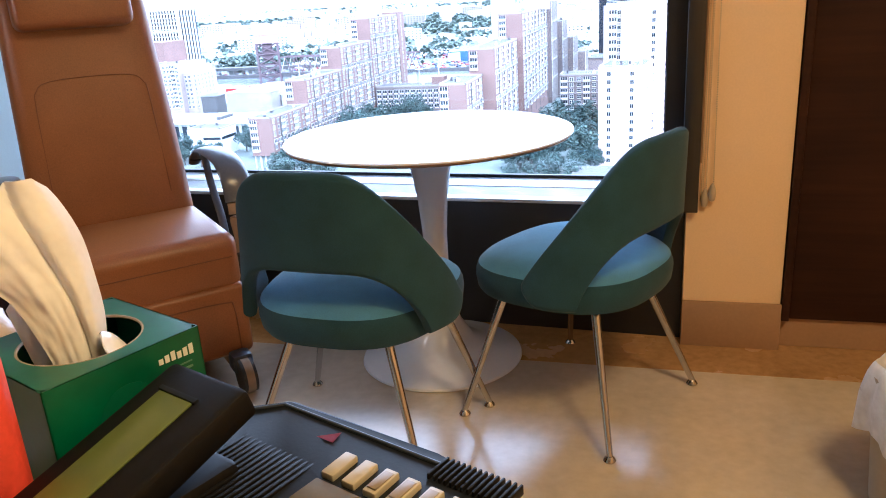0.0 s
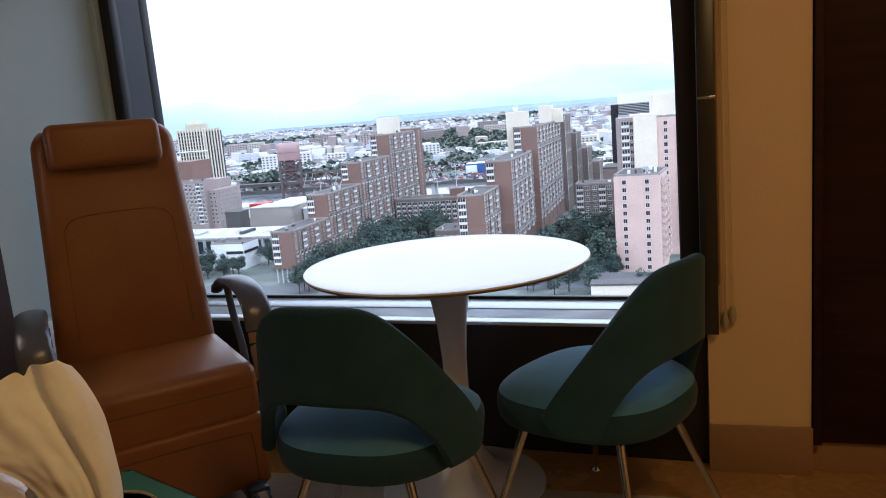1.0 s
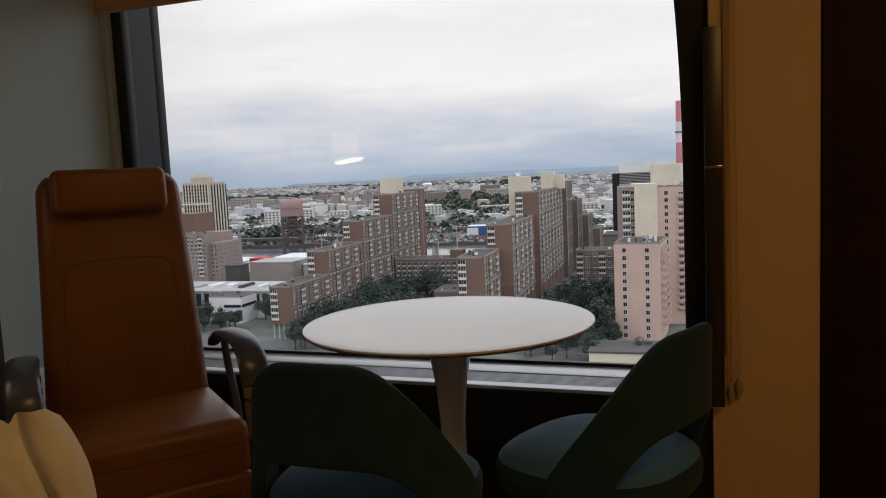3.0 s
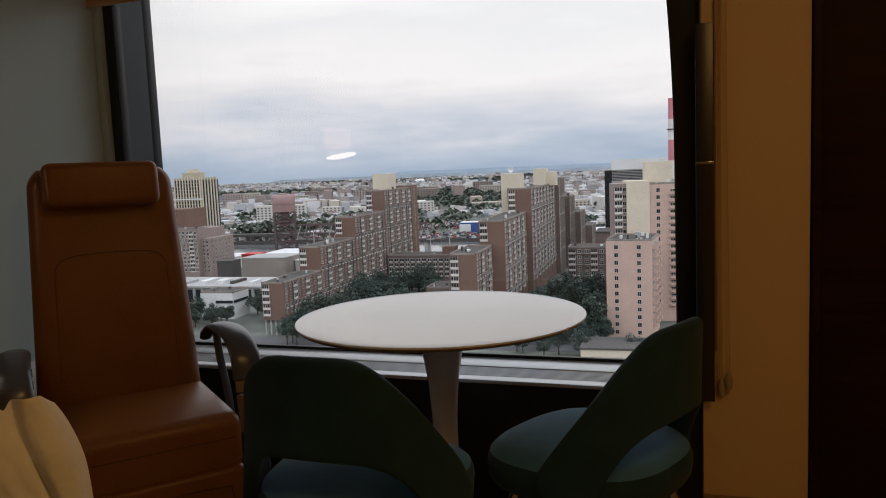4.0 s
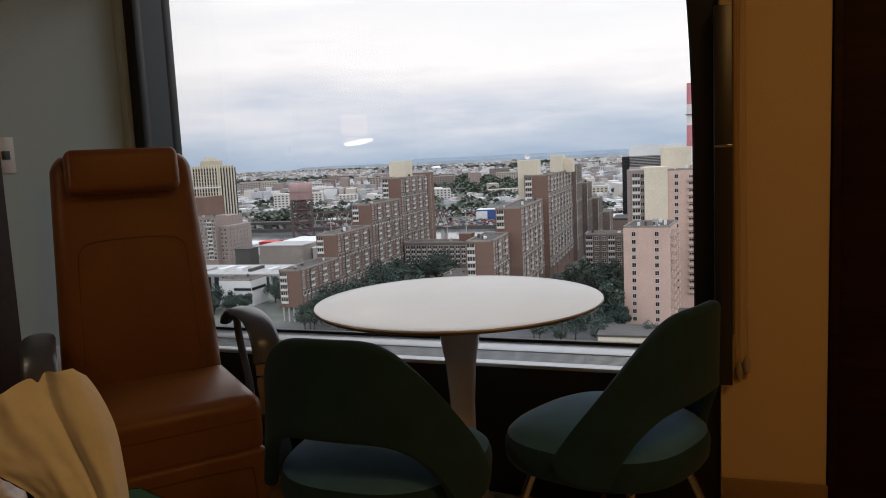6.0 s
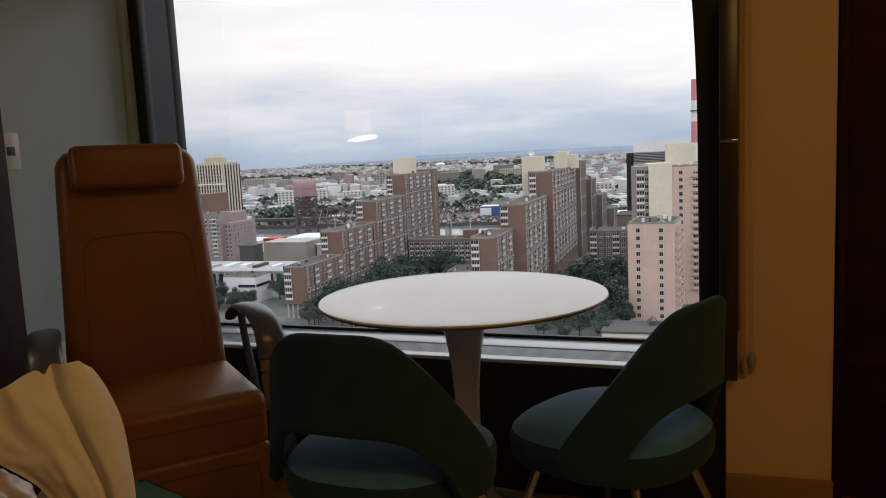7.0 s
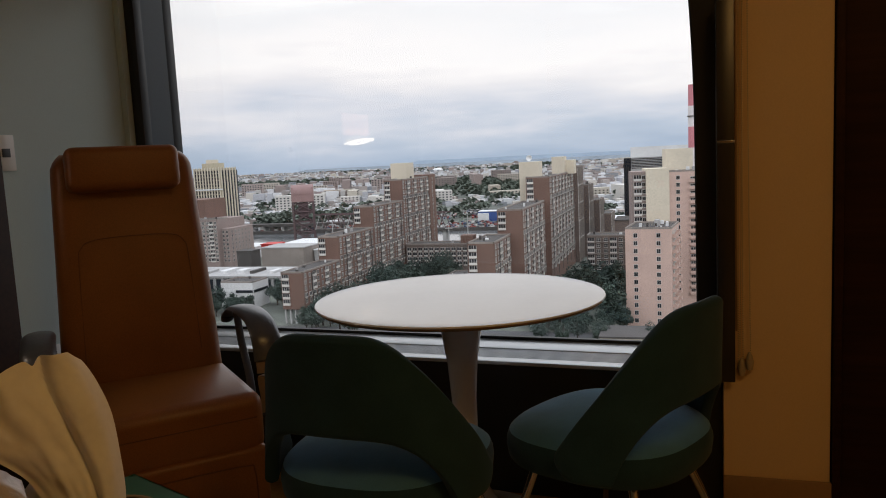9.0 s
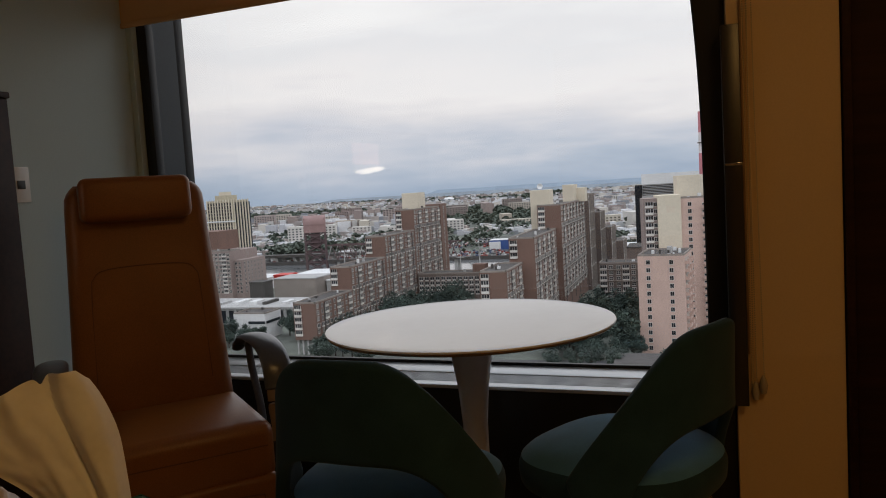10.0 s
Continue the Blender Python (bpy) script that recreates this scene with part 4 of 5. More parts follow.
M_redc = mat("red_cladding", (0.50, 0.035, 0.03), 0.6, vary=0.1, scale=0.3, bump=0)
M_blue = mat("blue_cladding", (0.03, 0.075, 0.25), 0.6, vary=0.1, scale=0.3, bump=0)
M_chw = mat("chimney_white", (0.66, 0.62, 0.62), 0.7, vary=0.1, scale=0.2, bump=0)
# red washed pale, with the distance haze put into the colour
M_chr = mat("chimney_red_hazed", (0.54, 0.20, 0.23), 0.7, vary=0.1, scale=0.2, bump=0)
M_water = mat("river_water", (0.14, 0.15, 0.16), 0.10, vary=0.1, scale=0.03, fine=0.3, bump=0.2, depth=0.2)
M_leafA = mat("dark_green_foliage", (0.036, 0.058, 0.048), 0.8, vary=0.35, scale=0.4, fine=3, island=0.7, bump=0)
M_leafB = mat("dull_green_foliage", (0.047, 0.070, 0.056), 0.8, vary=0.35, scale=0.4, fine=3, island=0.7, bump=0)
M_bark = mat("brown_bark", (0.06, 0.045, 0.035), 0.9, vary=0.2)

tagged(part("ground", box(-5200, -400, GZ - 1, 5200, 4960, GZ), M_ground, smooth=False), "city ground of asphalt, yards and worn grass", "ground", kind="structure")
tagged(part("road", box(-42, 420, GZ + 0.005, -28, 2600, GZ + 0.03), M_road, smooth=False), "grey asphalt avenue running away between buildings", "road", kind="structure")
tagged(part("road_cross", box(-420, 262, GZ + 0.035, 60, 274, GZ + 0.06), M_road, smooth=False), "grey asphalt street below the tower blocks", "road", kind="structure")
tagged(part("road_bank", box(-900, 676, GZ + 0.035, 40, 690, GZ + 0.06), M_road, smooth=False), "grey asphalt riverside road", "road", kind="structure")
tagged(part("water", box(-1400, 566, GZ + 0.07, -70, 650, GZ + 0.10), M_water, smooth=False), "grey river channel between walled banks", "water", kind="structure")
tagged(part("river_wall", box(-1400, 650, GZ, -70, 652, GZ + 3.2), M_roof, smooth=False), "dark stone river wall", "wall", kind="structure")


def two_mats(boxes):
    """One mesh of boxes; each box names its material slot."""
    me = bpy.data.meshes.new("window")
    vs, fs, ms = [], [], []
    for (x0, y0, z0, x1, y1, z1), k in boxes:
        o = len(vs)
        vs += [(x, y, z) for z in (z0, z1) for x, y in ((x0, y0), (x1, y0), (x1, y1), (x0, y1))]
        fs += [(o, o + 3, o + 2, o + 1), (o + 4, o + 5, o + 6, o + 7), (o, o + 1, o + 5, o + 4), (o + 1, o + 2, o + 6, o + 5), (o + 2, o + 3, o + 7, o + 6), (o + 3, o, o + 4, o + 7)]
        ms += [k] * 6
    me.from_pydata(vs, [], fs)
    me.materials.append(M_frame), me.materials.append(M_glz)
    for p, k in zip(me.polygons, ms):
        p.material_index = k
    return me


# windows look out along -y in their own frame, centred on x, standing on z = 0
WIN_SINGLE = two_mats([((-0.76, -0.10, 0.0, 0.76, 0.05, 0.12), 0), ((-0.76, -0.06, 1.60, 0.76, 0.05, 1.72), 0), ((-0.76, -0.06, 0.1, -0.66, 0.05, 1.60), 0), ((0.66, -0.06, 0.1, 0.76, 0.05, 1.60), 0), ((-0.66, -0.02, 0.1, 0.66, 0.05, 1.60), 1), ((-0.03, -0.05, 0.1, 0.03, -0.02, 1.60), 0)])
WIN_BAY = two_mats([((-1.55, -0.55, -0.35, 1.55, 0.05, 0.62), 0), ((-1.45, -0.42, 0.62, 1.45, 0.05, 1.98), 1), ((-0.55, -0.50, 0.62, -0.42, -0.42, 1.98), 0), ((0.42, -0.50, 0.62, 0.55, -0.42, 1.98), 0), ((-1.55, -0.5, 0.62, -1.43, -0.3, 1.98), 0), ((1.43, -0.5, 0.62, 1.55, -0.3, 1.98), 0)])
WIN_TALL = two_mats([((-0.95, -0.12, 0.0, 0.95, 0.05, 0.22), 0), ((-0.95, -0.08, 1.75, 0.95, 0.05, 1.9), 0), ((-0.95, -0.08, 0.2, -0.85, 0.05, 1.8), 0), ((0.85, -0.08, 0.2, 0.95, 0.05, 1.8), 0), ((-0.85, -0.02, 0.2, 0.85, 0.05, 1.78), 1), ((-0.06, -0.07, 0.2, 0.06, -0.02, 1.78), 0), ((-0.85, -0.07, 0.95, 0.85, -0.02, 1.05), 0)])
WIN_STRIP = two_mats([((-1.35, -0.05, 0.1, 1.35, 0.05, 1.6), 1), ((-1.35, -0.10, 1.6, 1.35, 0.05, 1.72), 0), ((-1.0, -0.30, -0.55, 1.0, 0.05, 0.10), 0), ((-1.35, -0.10, 0.1, -1.2, 0.0, 1.6), 0), ((-0.07, -0.10, 0.1, 0.07, 0.0, 1.6), 0), ((1.2, -0.10, 0.1, 1.35, 0.0, 1.6), 0)])
TURN = {"s": 0, "e": 90, "w": -90, "n": 180}


def windows(parent, places, keep=300):
    """Window objects on one shared mesh a kind; past keep of them the rest are joined into one part."""
    rest = []
    for k, (me, x, y, z, side) in enumerate(places):
        m = pose(x, y, z, 0, 0, TURN[side])
        if k < keep:
            w = new("window", me)
            w.parent = parent
            w.matrix_local = m
        else:
            rest.append((me, m))
    if rest:
        vs, fs, ms = [], [], []
        for me, m in rest:
            o = len(vs)
            vs += [tuple(m @ v.co) for v in me.vertices]
            fs += [tuple(o + i for i in p.vertices) for p in me.polygons]
            ms += [p.material_index for p in me.polygons]
        me = bpy.data.meshes.new("far_windows")
        me.from_pydata(vs, [], fs)
        me.materials.append(M_frame), me.materials.append(M_glz)
        for p, k in zip(me.polygons, ms):
            p.material_index = k
        ob = new("far_windows", me)
        ob.parent = parent
        tagged(ob, "rows of small far windows", kind="stuff")


def roof_of(parent, x0, y0, x1, y1, z, units=3):
    """A felt roof inside a low parapet, with a few vents and housings."""
    bm = box(x0, y0, z, x1, y0 + 0.4, z + 0.7)
    for b in ((x0, y1 - 0.4, x1, y1), (x0, y0, x0 + 0.4, y1), (x1 - 0.4, y0, x1, y1)):
        box(b[0], b[1], z, b[2], b[3], z + 0.7, bm=bm)
    roof = part("roof", box(x0 + 0.4, y0 + 0.4, z, x1 - 0.4, y1 - 0.4, z + 0.12), M_roof, parent, smooth=False)
    part("parapet", bm, M_ledge, roof, smooth=False)
    for _ in range(units):
        ux, uy, w = rnd.uniform(x0 + 1.5, x1 - 2.5), rnd.uniform(y0 + 1.5, y1 - 2.5), rnd.uniform(0.5, 1.3)
        part("roof_unit", box(ux, uy, z + 0.1, ux + w, uy + w * rnd.uniform(0.7, 1.6), z + rnd.uniform(0.7, 2.0), 0.05), rnd.choice((M_pale, M_conc, M_roof)), roof, smooth=False)


def stepped_block(name, label, blocks, material, keep):
    """A long slab block in steps. Each block: x west, x east, y south, y north, roof height."""
    h = thing(name, label, "apartment block")
    spots = []
    for n, (xw, xe, ys, yn, zr) in enumerate(blocks):
        part("wall", box(xw, ys, GZ if n else GZ + 6.2, xe, yn, zr), material, h, smooth=False)
        roof_of(h, xw, ys, xe, yn, zr, 4)
        low = -58 if n == 0 else -57
        lower = blocks[n - 1][4] if n else None
        # the south end: a stack of white bays at its west corner, else blank brick
        z = zr - ST
        while z > (lower + 0.5 if lower else low):
            spots.append((WIN_BAY, xw + 2.1, ys, z + 0.1, "s"))
            z -= ST
        # the east front: columns of bays and single windows
        cols = int((yn - ys - 2) / 3.6)
        for c in range(cols):
            y = ys + 2.2 + c * (yn - ys - 3.2) / max(1, cols - 0.6)
            kind = WIN_TALL if c == 0 else (WIN_BAY if c % 3 == 2 else WIN_SINGLE)
            z, k = zr - ST, 0
            while z > low:
                band = (k % 4 == 3)
                spots.append((WIN_STRIP if band else kind, xe, y, z + 0.35, "e"))
                z -= ST
                k += 1
        # thin dark strips on the wall: painted shade of recesses beside the bays
        for c in range(cols):
            if c % 4 == 2 and c > 1:
                y = ys + 2.2 + (c - 0.5) * (yn - ys - 3.2) / max(1, cols - 0.6)
                part("shaft", box(xe, y - 0.55, GZ + 4, xe + 0.12, y + 0.55, zr - 1.0), M_roof, h, "dark strip for recess shade", smooth=False)
        for k in range(1, 9):
            zb = zr - ST * 4 * k + 0.2
            if zb < low:
                break
            part("terrace", box(xe, ys + 0.3, zb - 0.45, xe + 0.30, yn - 0.3, zb - 0.05), M_brick2, h, smooth=False)
    spots.sort(key=lambda q: q[2])
    windows(h, spots, keep)
    return h


XA = -148.0
A_ = stepped_block("stepped_apartment_block", "long brown brick apartment block rising in steps, with white bays", [
    (XA - 10, XA, 278, 314, -42.8), (XA - 10.3, XA - 0.02, 314, 356, -32.2), (XA - 10.6, XA - 0.04, 356, 400, -21.7), (XA - 10.9, XA - 0.06, 400, 446, -10.2)], M_brick, 300)
part("stair_tower", box(XA - 11, 446, GZ, XA + 0.6, 458, -8.6), M_brick, A_, smooth=False)
windows(A_, [(WIN_SINGLE, XA + 0.6, 452, -12 - k * ST, "e") for k in range(17)])
part("lift_house", box(XA - 14, 420, -10.2, XA - 4, 432, -0.8), M_beige, A_, "beige lift housing", smooth=False)
for k in range(5):
    part("stilt", box(XA - 9.6 + k * 2.3, 278.6, GZ, XA - 9.0 + k * 2.3, 279.3, GZ + 6.2), M_conc, A_, smooth=False)
for k in range(4):
    part("stilt", box(XA - 0.9, 284 + k * 8, GZ, XA - 0.2, 284.8 + k * 8, GZ + 6.2), M_conc, A_, smooth=False)

B_ = stepped_block("stepped_apartment_block", "long brown brick apartment block rising in steps beside beige lift towers", [
    (-79, -68.4, 282, 312, -32.2), (-74, -63.2, 312, 366, -22.0), (-72, -60.6, 366, 452, -10.6)], M_brick, 300)
part("lift_house", box(-75.8, 370, -22, -66.2, 380, -2.9), M_beige, B_, "beige lift housing", smooth=False)
part("lift_house", box(-68, 420, -11, -61.6, 432, -1.4), M_beige, B_, "beige lift housing", smooth=False)
part("lift_house", box(-61.59, 428, -11, -56.8, 436, -3.4), M_beige, B_, "beige lift housing", smooth=False)
part("dish", lathe([(0, 0.0), (0.8, 0.2), (1.45, 0.85), (1.38, 0.9), (0.75, 0.3), (0, 0.1)], 24), M_pale, B_, "white satellite dish", m=pose(-71, 372, -1.3, 75))

C_ = thing("stepped_wing", "grey brown brick wing stepping down towards the avenue", "apartment block")
spots = []
for xw, xe, ys, yn, zr in ((-70, -58.4, 452, 476, -8.2), (-66, -55, 476, 500, -20), (-62, -51, 500, 526, -31), (-57, -46, 526, 552, -42)):
    part("wall", box(xw, ys, GZ, xe, yn, zr), M_brick2, C_, smooth=False)
    roof_of(C_, xw, ys, xe, yn, zr, 2)
    for c in range(6):
        y = ys + 2 + c * 4
        part("pier", box(xe, y + 1.5, GZ, xe + 0.5, y + 1.9, zr + 0.6), M_ledge, C_, smooth=False)
        z, k = zr - ST, 0
        while z > -60:
            spots.append((WIN_TALL, xe, y, z + 0.3, "e"))
            if k % 4 == 3:
                spots.append((WIN_STRIP, xe, y, z + 0.3, "e"))
            z -= ST
            k += 1
windows(C_, spots, 300)

D_ = thing("low_wing", "low grey brown brick wing with pale balcony bands", "apartment block")
part("wall", box(-43, 360, GZ, -6, 373, -38.6), M_brick2, D_, smooth=False)
roof_of(D_, -43, 360, -6, 373, -38.6, 3)
windows(D_, [(WIN_TALL if c % 3 else WIN_BAY, -41 + c * 3.4, 360, -38.6 - ST * (k + 1), "s") for k in range(9) for c in range(11)])
for k in range(3):
    part("terrace", box(-43, 359.4, -41.4 - k * ST * 2, -6, 360, -41.15 - k * ST * 2), M_ledge, D_, smooth=False)

L_ = thing("link_building", "low brown building with pale balcony rows between the blocks", "apartment block")
part("wall", box(-147, 398, GZ, -72, 411, -46), M_brick2, L_, smooth=False)
roof_of(L_, -147, 398, -72, 411, -46, 6)
part("roof_house", box(-116, 401, -46, -109, 408, -41.5), M_brick, L_, smooth=False)
part("roof_house", box(-92, 401, -46, -82, 408, -42.5), M_brick2, L_, smooth=False)
windows(L_, [(WIN_STRIP, -145 + c * 3.2, 398, -46 - ST * (k + 1) - 0.6, "s") for k in range(4) for c in range(22)])

H_ = thing("pavilion", "low flat-roofed pavilion beside the block", "building")
part("wall", box(-104, 330, GZ, -84, 348, -53), M_brick2, H_, smooth=False)
roof_of(H_, -104, 330, -84, 348, -53, 4)
windows(H_, [(WIN_TALL, -102 + c * 2.9, 330, -57, "s") for c in range(6)])

# the pink tower and its taller neighbour
P_ = thing("pink_apartment_tower", "pale pink brick apartment tower with small paired windows and balconies", "apartment block", pose(-3.9, 283, 0, 0, 0, -6) @ pose(3.9, -283, 0))
part("wall", box(-20.2, 283, GZ, -3.9, 306, -27.9), M_pink, P_, smooth=False)
roof_of(P_, -20.2, 283, -3.9, 306, -27.9, 8)
part("roof_house", box(-11, 292, -27.8, -9.4, 295, -25.4, 0.05), M_conc, P_, smooth=False)
windows(P_, [(WIN_SINGLE, x, 283, -27.9 - 3.1 - k * 2.84, "s") for k in range(12) for x in (-16.5, -8.4)])


def balconies(parent, x, ys, z0, n, step, material=None):
    """Stacks of slab balconies with a solid front on an east wall."""
    for k in range(n):
        for y in ys:
            z = z0 - k * step
            bm = box(x, y - 1.7, z, x + 1.5, y + 1.7, z + 0.2)
            box(x + 1.38, y - 1.7, z + 0.2, x + 1.5, y + 1.7, z + 1.2, bm=bm)
            box(x, y - 1.7, z + 0.2, x + 1.38, y - 1.58, z + 1.2, bm=bm)
            part("balcony", bm, material or M_conc, parent, smooth=False)


balconies(P_, -3.9, (287, 294, 301), -31.2, 11, 2.84, M_pink)
windows(P_, [(WIN_TALL, -3.9, y, -30.8 - k * 2.84, "e") for k in range(11) for y in (287, 290.5, 294, 301)])

Q_ = thing("tall_apartment_tower", "tall pink and beige apartment tower with stacked balconies", "apartment block", pose(-13.7, 315, 0, 0, 0, 8) @ pose(13.7, -315, 0))
part("wall", box(-4.8, 316, GZ, 9.6, 338, -8.9), M_pink, Q_, smooth=False)
part("blank_wall", box(-13.7, 315, GZ, -4.82, 332, -7.2), M_beige, Q_, "blank beige gable", smooth=False)
part("back_wing", box(-19.2, 317, GZ, -13.72, 332, -8.2), M_brick3, Q_, smooth=False)
part("roof_house", box(-5.2, 322, -8.9, 5.2, 334, 0.2), M_beige, Q_, "beige roof housing", smooth=False)
windows(Q_, [(WIN_SINGLE, -1.4, 316, -12.0 - k * 2.8, "s") for k in range(17)] + [(WIN_BAY, -16.8, 317, -11.6 - k * 2.8, "s") for k in range(17)] + [(WIN_SINGLE, -14.4, 317, -11.4 - k * 2.8, "s") for k in range(17)])
roof_of(Q_, -4.8, 316, 9.6, 321.8, -8.9, 5)
for k in range(17):
    for x in (4.2, 7.4):
        bm = box(x - 1.3, 314.7, -13.0 - k * 2.8, x + 1.3, 316, -12.8 - k * 2.8)
        box(x - 1.3, 314.7, -12.8 - k * 2.8, x + 1.3, 314.85, -11.8 - k * 2.8, bm=bm)
        part("balcony", bm, M_pink, Q_, smooth=False)
windows(Q_, [(WIN_TALL, x, 316, -12.7 - k * 2.8, "s") for k in range(17) for x in (4.2, 7.4)])

R_ = thing("glass_top_building", "pale building with a louvred grey top storey", "building")
part("wall", box(-27.3, 440, GZ, 3, 462, -10), M_conc, R_, smooth=False)
part("louvre_box", box(-26.8, 440.5, -10, 2.6, 461, -4.0), M_glz, R_, "dark louvred storey", smooth=False)
for k in range(7):
    part("louvre", box(-27.0, 440.1, -9.6 + k * 0.85, 2.8, 440.5, -9.3 + k * 0.85), M_conc, R_, smooth=False)
part("crown", box(-27.3, 440, -4.0, 3, 462, 1.8), M_pale, R_, "white top band", smooth=False)
T_ = thing("slim_dark_tower", "slim dark glazed tower", "building")
part("wall", box(-31.5, 446, GZ, -27.6, 458, -4.6), M_glz, T_, smooth=False)
part("roof", box(-31.5, 446, -4.6, -27.6, 458, -4.2), M_roof, T_, smooth=False)

chim = thing("banded_chimney", "tall chimney banded in red and white", "chimney", pose(6.4, 536, GZ))
for k in range(13):
    z0, z1 = 104.6 - (k + 1) * 13.6, 104.6 - k * 13.6
    if z1 <= 0:
        break
    z0 = max(0, z0)
    r0, r1 = 2.9 - 0.6 * z0 / 104.6, 2.9 - 0.6 * z1 / 104.6
    part("band", lathe([(0, z0), (r0, z0), (r1, z1), (0, z1)], 28), M_chr if k % 2 == 0 else M_chw, chim)
part("gallery", lathe([(2.3, 84), (3.2, 84), (3.2, 84.6), (2.3, 84.6)], 28), M_roof, chim)

# west side
E_ = thing("brick_residence", "large rose brown brick residence with many small windows", "apartment block", pose(-13.5, 0, 0))
part("wall", box(-312, 420, GZ, -268, 452, -31), M_brick3, E_, smooth=False)
part("end_bay", box(-268, 424, GZ, -262, 452, -37), M_brick3, E_, smooth=False)
part("upper_wall", box(-314, 432, -31, -284, 456, -18.5), M_brick, E_, smooth=False)
roof_of(E_, -312, 420, -268, 432, -31, 4)
windows(E_, [(WIN_BAY if c % 4 == 1 else WIN_TALL, -310 + c * 2.9, 420, -34 - k * ST, "s") for k in range(10) for c in range(15)] + [(WIN_SINGLE, -266.4 + c * 2.6, 424, -40 - k * ST, "s") for k in range(8) for c in range(2)] + [(WIN_SINGLE, -262, 427 + c * 4, -40 - k * ST, "e") for k in range(8) for c in range(6)])

F_ = thing("yellow_tower", "tall yellowish tower with columns of dark windows", "apartment block", pose(-92.4, 0, 0) @ Matrix.Diagonal((0.8, 1, 1, 1)))
part("wall", box(-412, 600, GZ, -378, 626, 1.5), M_buff, F_, smooth=False)
part("top_house", box(-404, 604, 1.5, -388, 620, 6.2), M_buff, F_, smooth=False)
for k in range(10):
    part("pier", box(-412 + k * 3.6, 599.2, GZ, -410.8 + k * 3.6, 600, 2.2), M_beige, F_, smooth=False)
for k in range(9):
    part("window_strip", box(-410.6 + k * 3.6, 599.8, GZ, -408.6 + k * 3.6, 600, -0.5), M_glz, F_, "column of dark windows", smooth=False)
for k in range(6):
    part("pier", box(-378, 601 + k * 4.6, GZ, -377.2, 602.2 + k * 4.6, 2.2), M_beige, F_, smooth=False)
    part("window_strip", box(-378, 602.4 + k * 4.6, GZ, -377.8, 605 + k * 4.6, -0.5), M_glz, F_, "column of dark windows", smooth=False)
part("terrace", box(-414, 598.6, -18, -376, 600, -16.8), M_pale, F_, smooth=False)
part("crown", box(-400, 606, 6.2, -392, 616, 9.4), M_beige, F_, smooth=False)
for k in range(20):
    part("floor_band", box(-412.3, 599.4, -0.4 - k * 3.1, -377.0, 600.1, 0.1 - k * 3.1), M_buff, F_, smooth=False)

W_ = thing("white_annex", "white boxy annex with ribbon windows", "building")
part("wall", box(-207, 308, GZ, -190, 322, -52), M_pale, W_, smooth=False)
part("ribbon_window", box(-199, 307.7, -56.6, -190.2, 308, -55.4), M_glz, W_, smooth=False)
part("ribbon_window", box(-190, 308.6, -56.6, -189.7, 321, -55.4), M_glz, W_, smooth=False)
part("entrance_glass", box(-198.5, 307.7, -62.5, -191.5, 308, -58.8), M_glz, W_, smooth=False)
roof_of(W_, -207, 308, -190, 322, -52, 2)
V_ = thing("long_low_building", "long low building with a broad white roof", "building")
part("wall", box(-262, 345, GZ, -164, 376, -55.5), M_conc, V_, smooth=False)
part("roof", box(-263, 344, -55.5, -163, 377, -54.6), M_conc, V_, smooth=False)
for k in range(20):
    part("pier", box(-260 + k * 4.9, 344.4, GZ, -259.2 + k * 4.9, 345, -55.6), M_conc, V_, smooth=False)
    part("pane", box(-258.8 + k * 4.9, 344.8, -63, -256 + k * 4.9, 345, -56.5), M_glz, V_, smooth=False)
for k in range(9):
    x = -258 + k * 10 + rnd.uniform(-2, 2)
    part("roof_unit", box(x, 352, -54.6, x + rnd.uniform(2, 5), 360 + rnd.uniform(0, 8), -54.6 + rnd.uniform(0.8, 2.4)), rnd.choice((M_conc, M_pale, M_roof)), V_, smooth=False)


def shed(name, label, x0, y0, x1, y1, z, material, roof=None):
    h = thing(name, label, "building")
    part("wall", box(x0, y0, GZ, x1, y1, z), material, h, smooth=False)
    part("roof", box(x0 - 0.3, y0 - 0.3, z, x1 + 0.3, y1 + 0.3, z + 0.6), roof or M_roof, h, smooth=False)
    return h


shed("grey_hall", "plain grey hall behind the low building", -256, 428, -226, 450, -50.5, M_ledge, M_conc)
shed("grey_hall", "grey hall with a pale roof", -225, 440, -185, 470, -53.5, M_conc, M_pale)
shed("red_shed", "bright red flat shed", -281, 470, -269, 482, -53.0, M_redc, M_redc)
shed("dark_plant_house", "dark cladded plant house", -256, 400, -246, 410, -49, M_roof)
shed("pale_hall", "pale hall beside the river", -330, 480, -292, 505, -56, M_pale, M_pale)
shed("pale_hall", "pale hall beside the river", -285, 505, -225, 540, -57, M_conc, M_pale)
depot = shed("blue_depot", "blue depot with a white roof across the river", -196, 745, -172, 760, -54.5, M_blue, M_pale)
part("loading_front", box(-196, 742, GZ, -185, 744.8, -56), M_pale, depot, "white loading front", smooth=False)
shed("corner_store", "low beige store with a flat dark roof", -26, 246, 4, 262, -59, M_beige, M_roof)
shed("flat_annex", "flat annex with a dark felt roof", -34, 408, -19, 432, -36, M_brick2, M_roof)
shed("avenue_store", "low pale store beside the avenue", -26, 560, -8, 600, -56, M_pale, M_pale)
shed("avenue_store", "low pale store beside the avenue", -62, 640, -44, 690, -57, M_conc, M_pale)

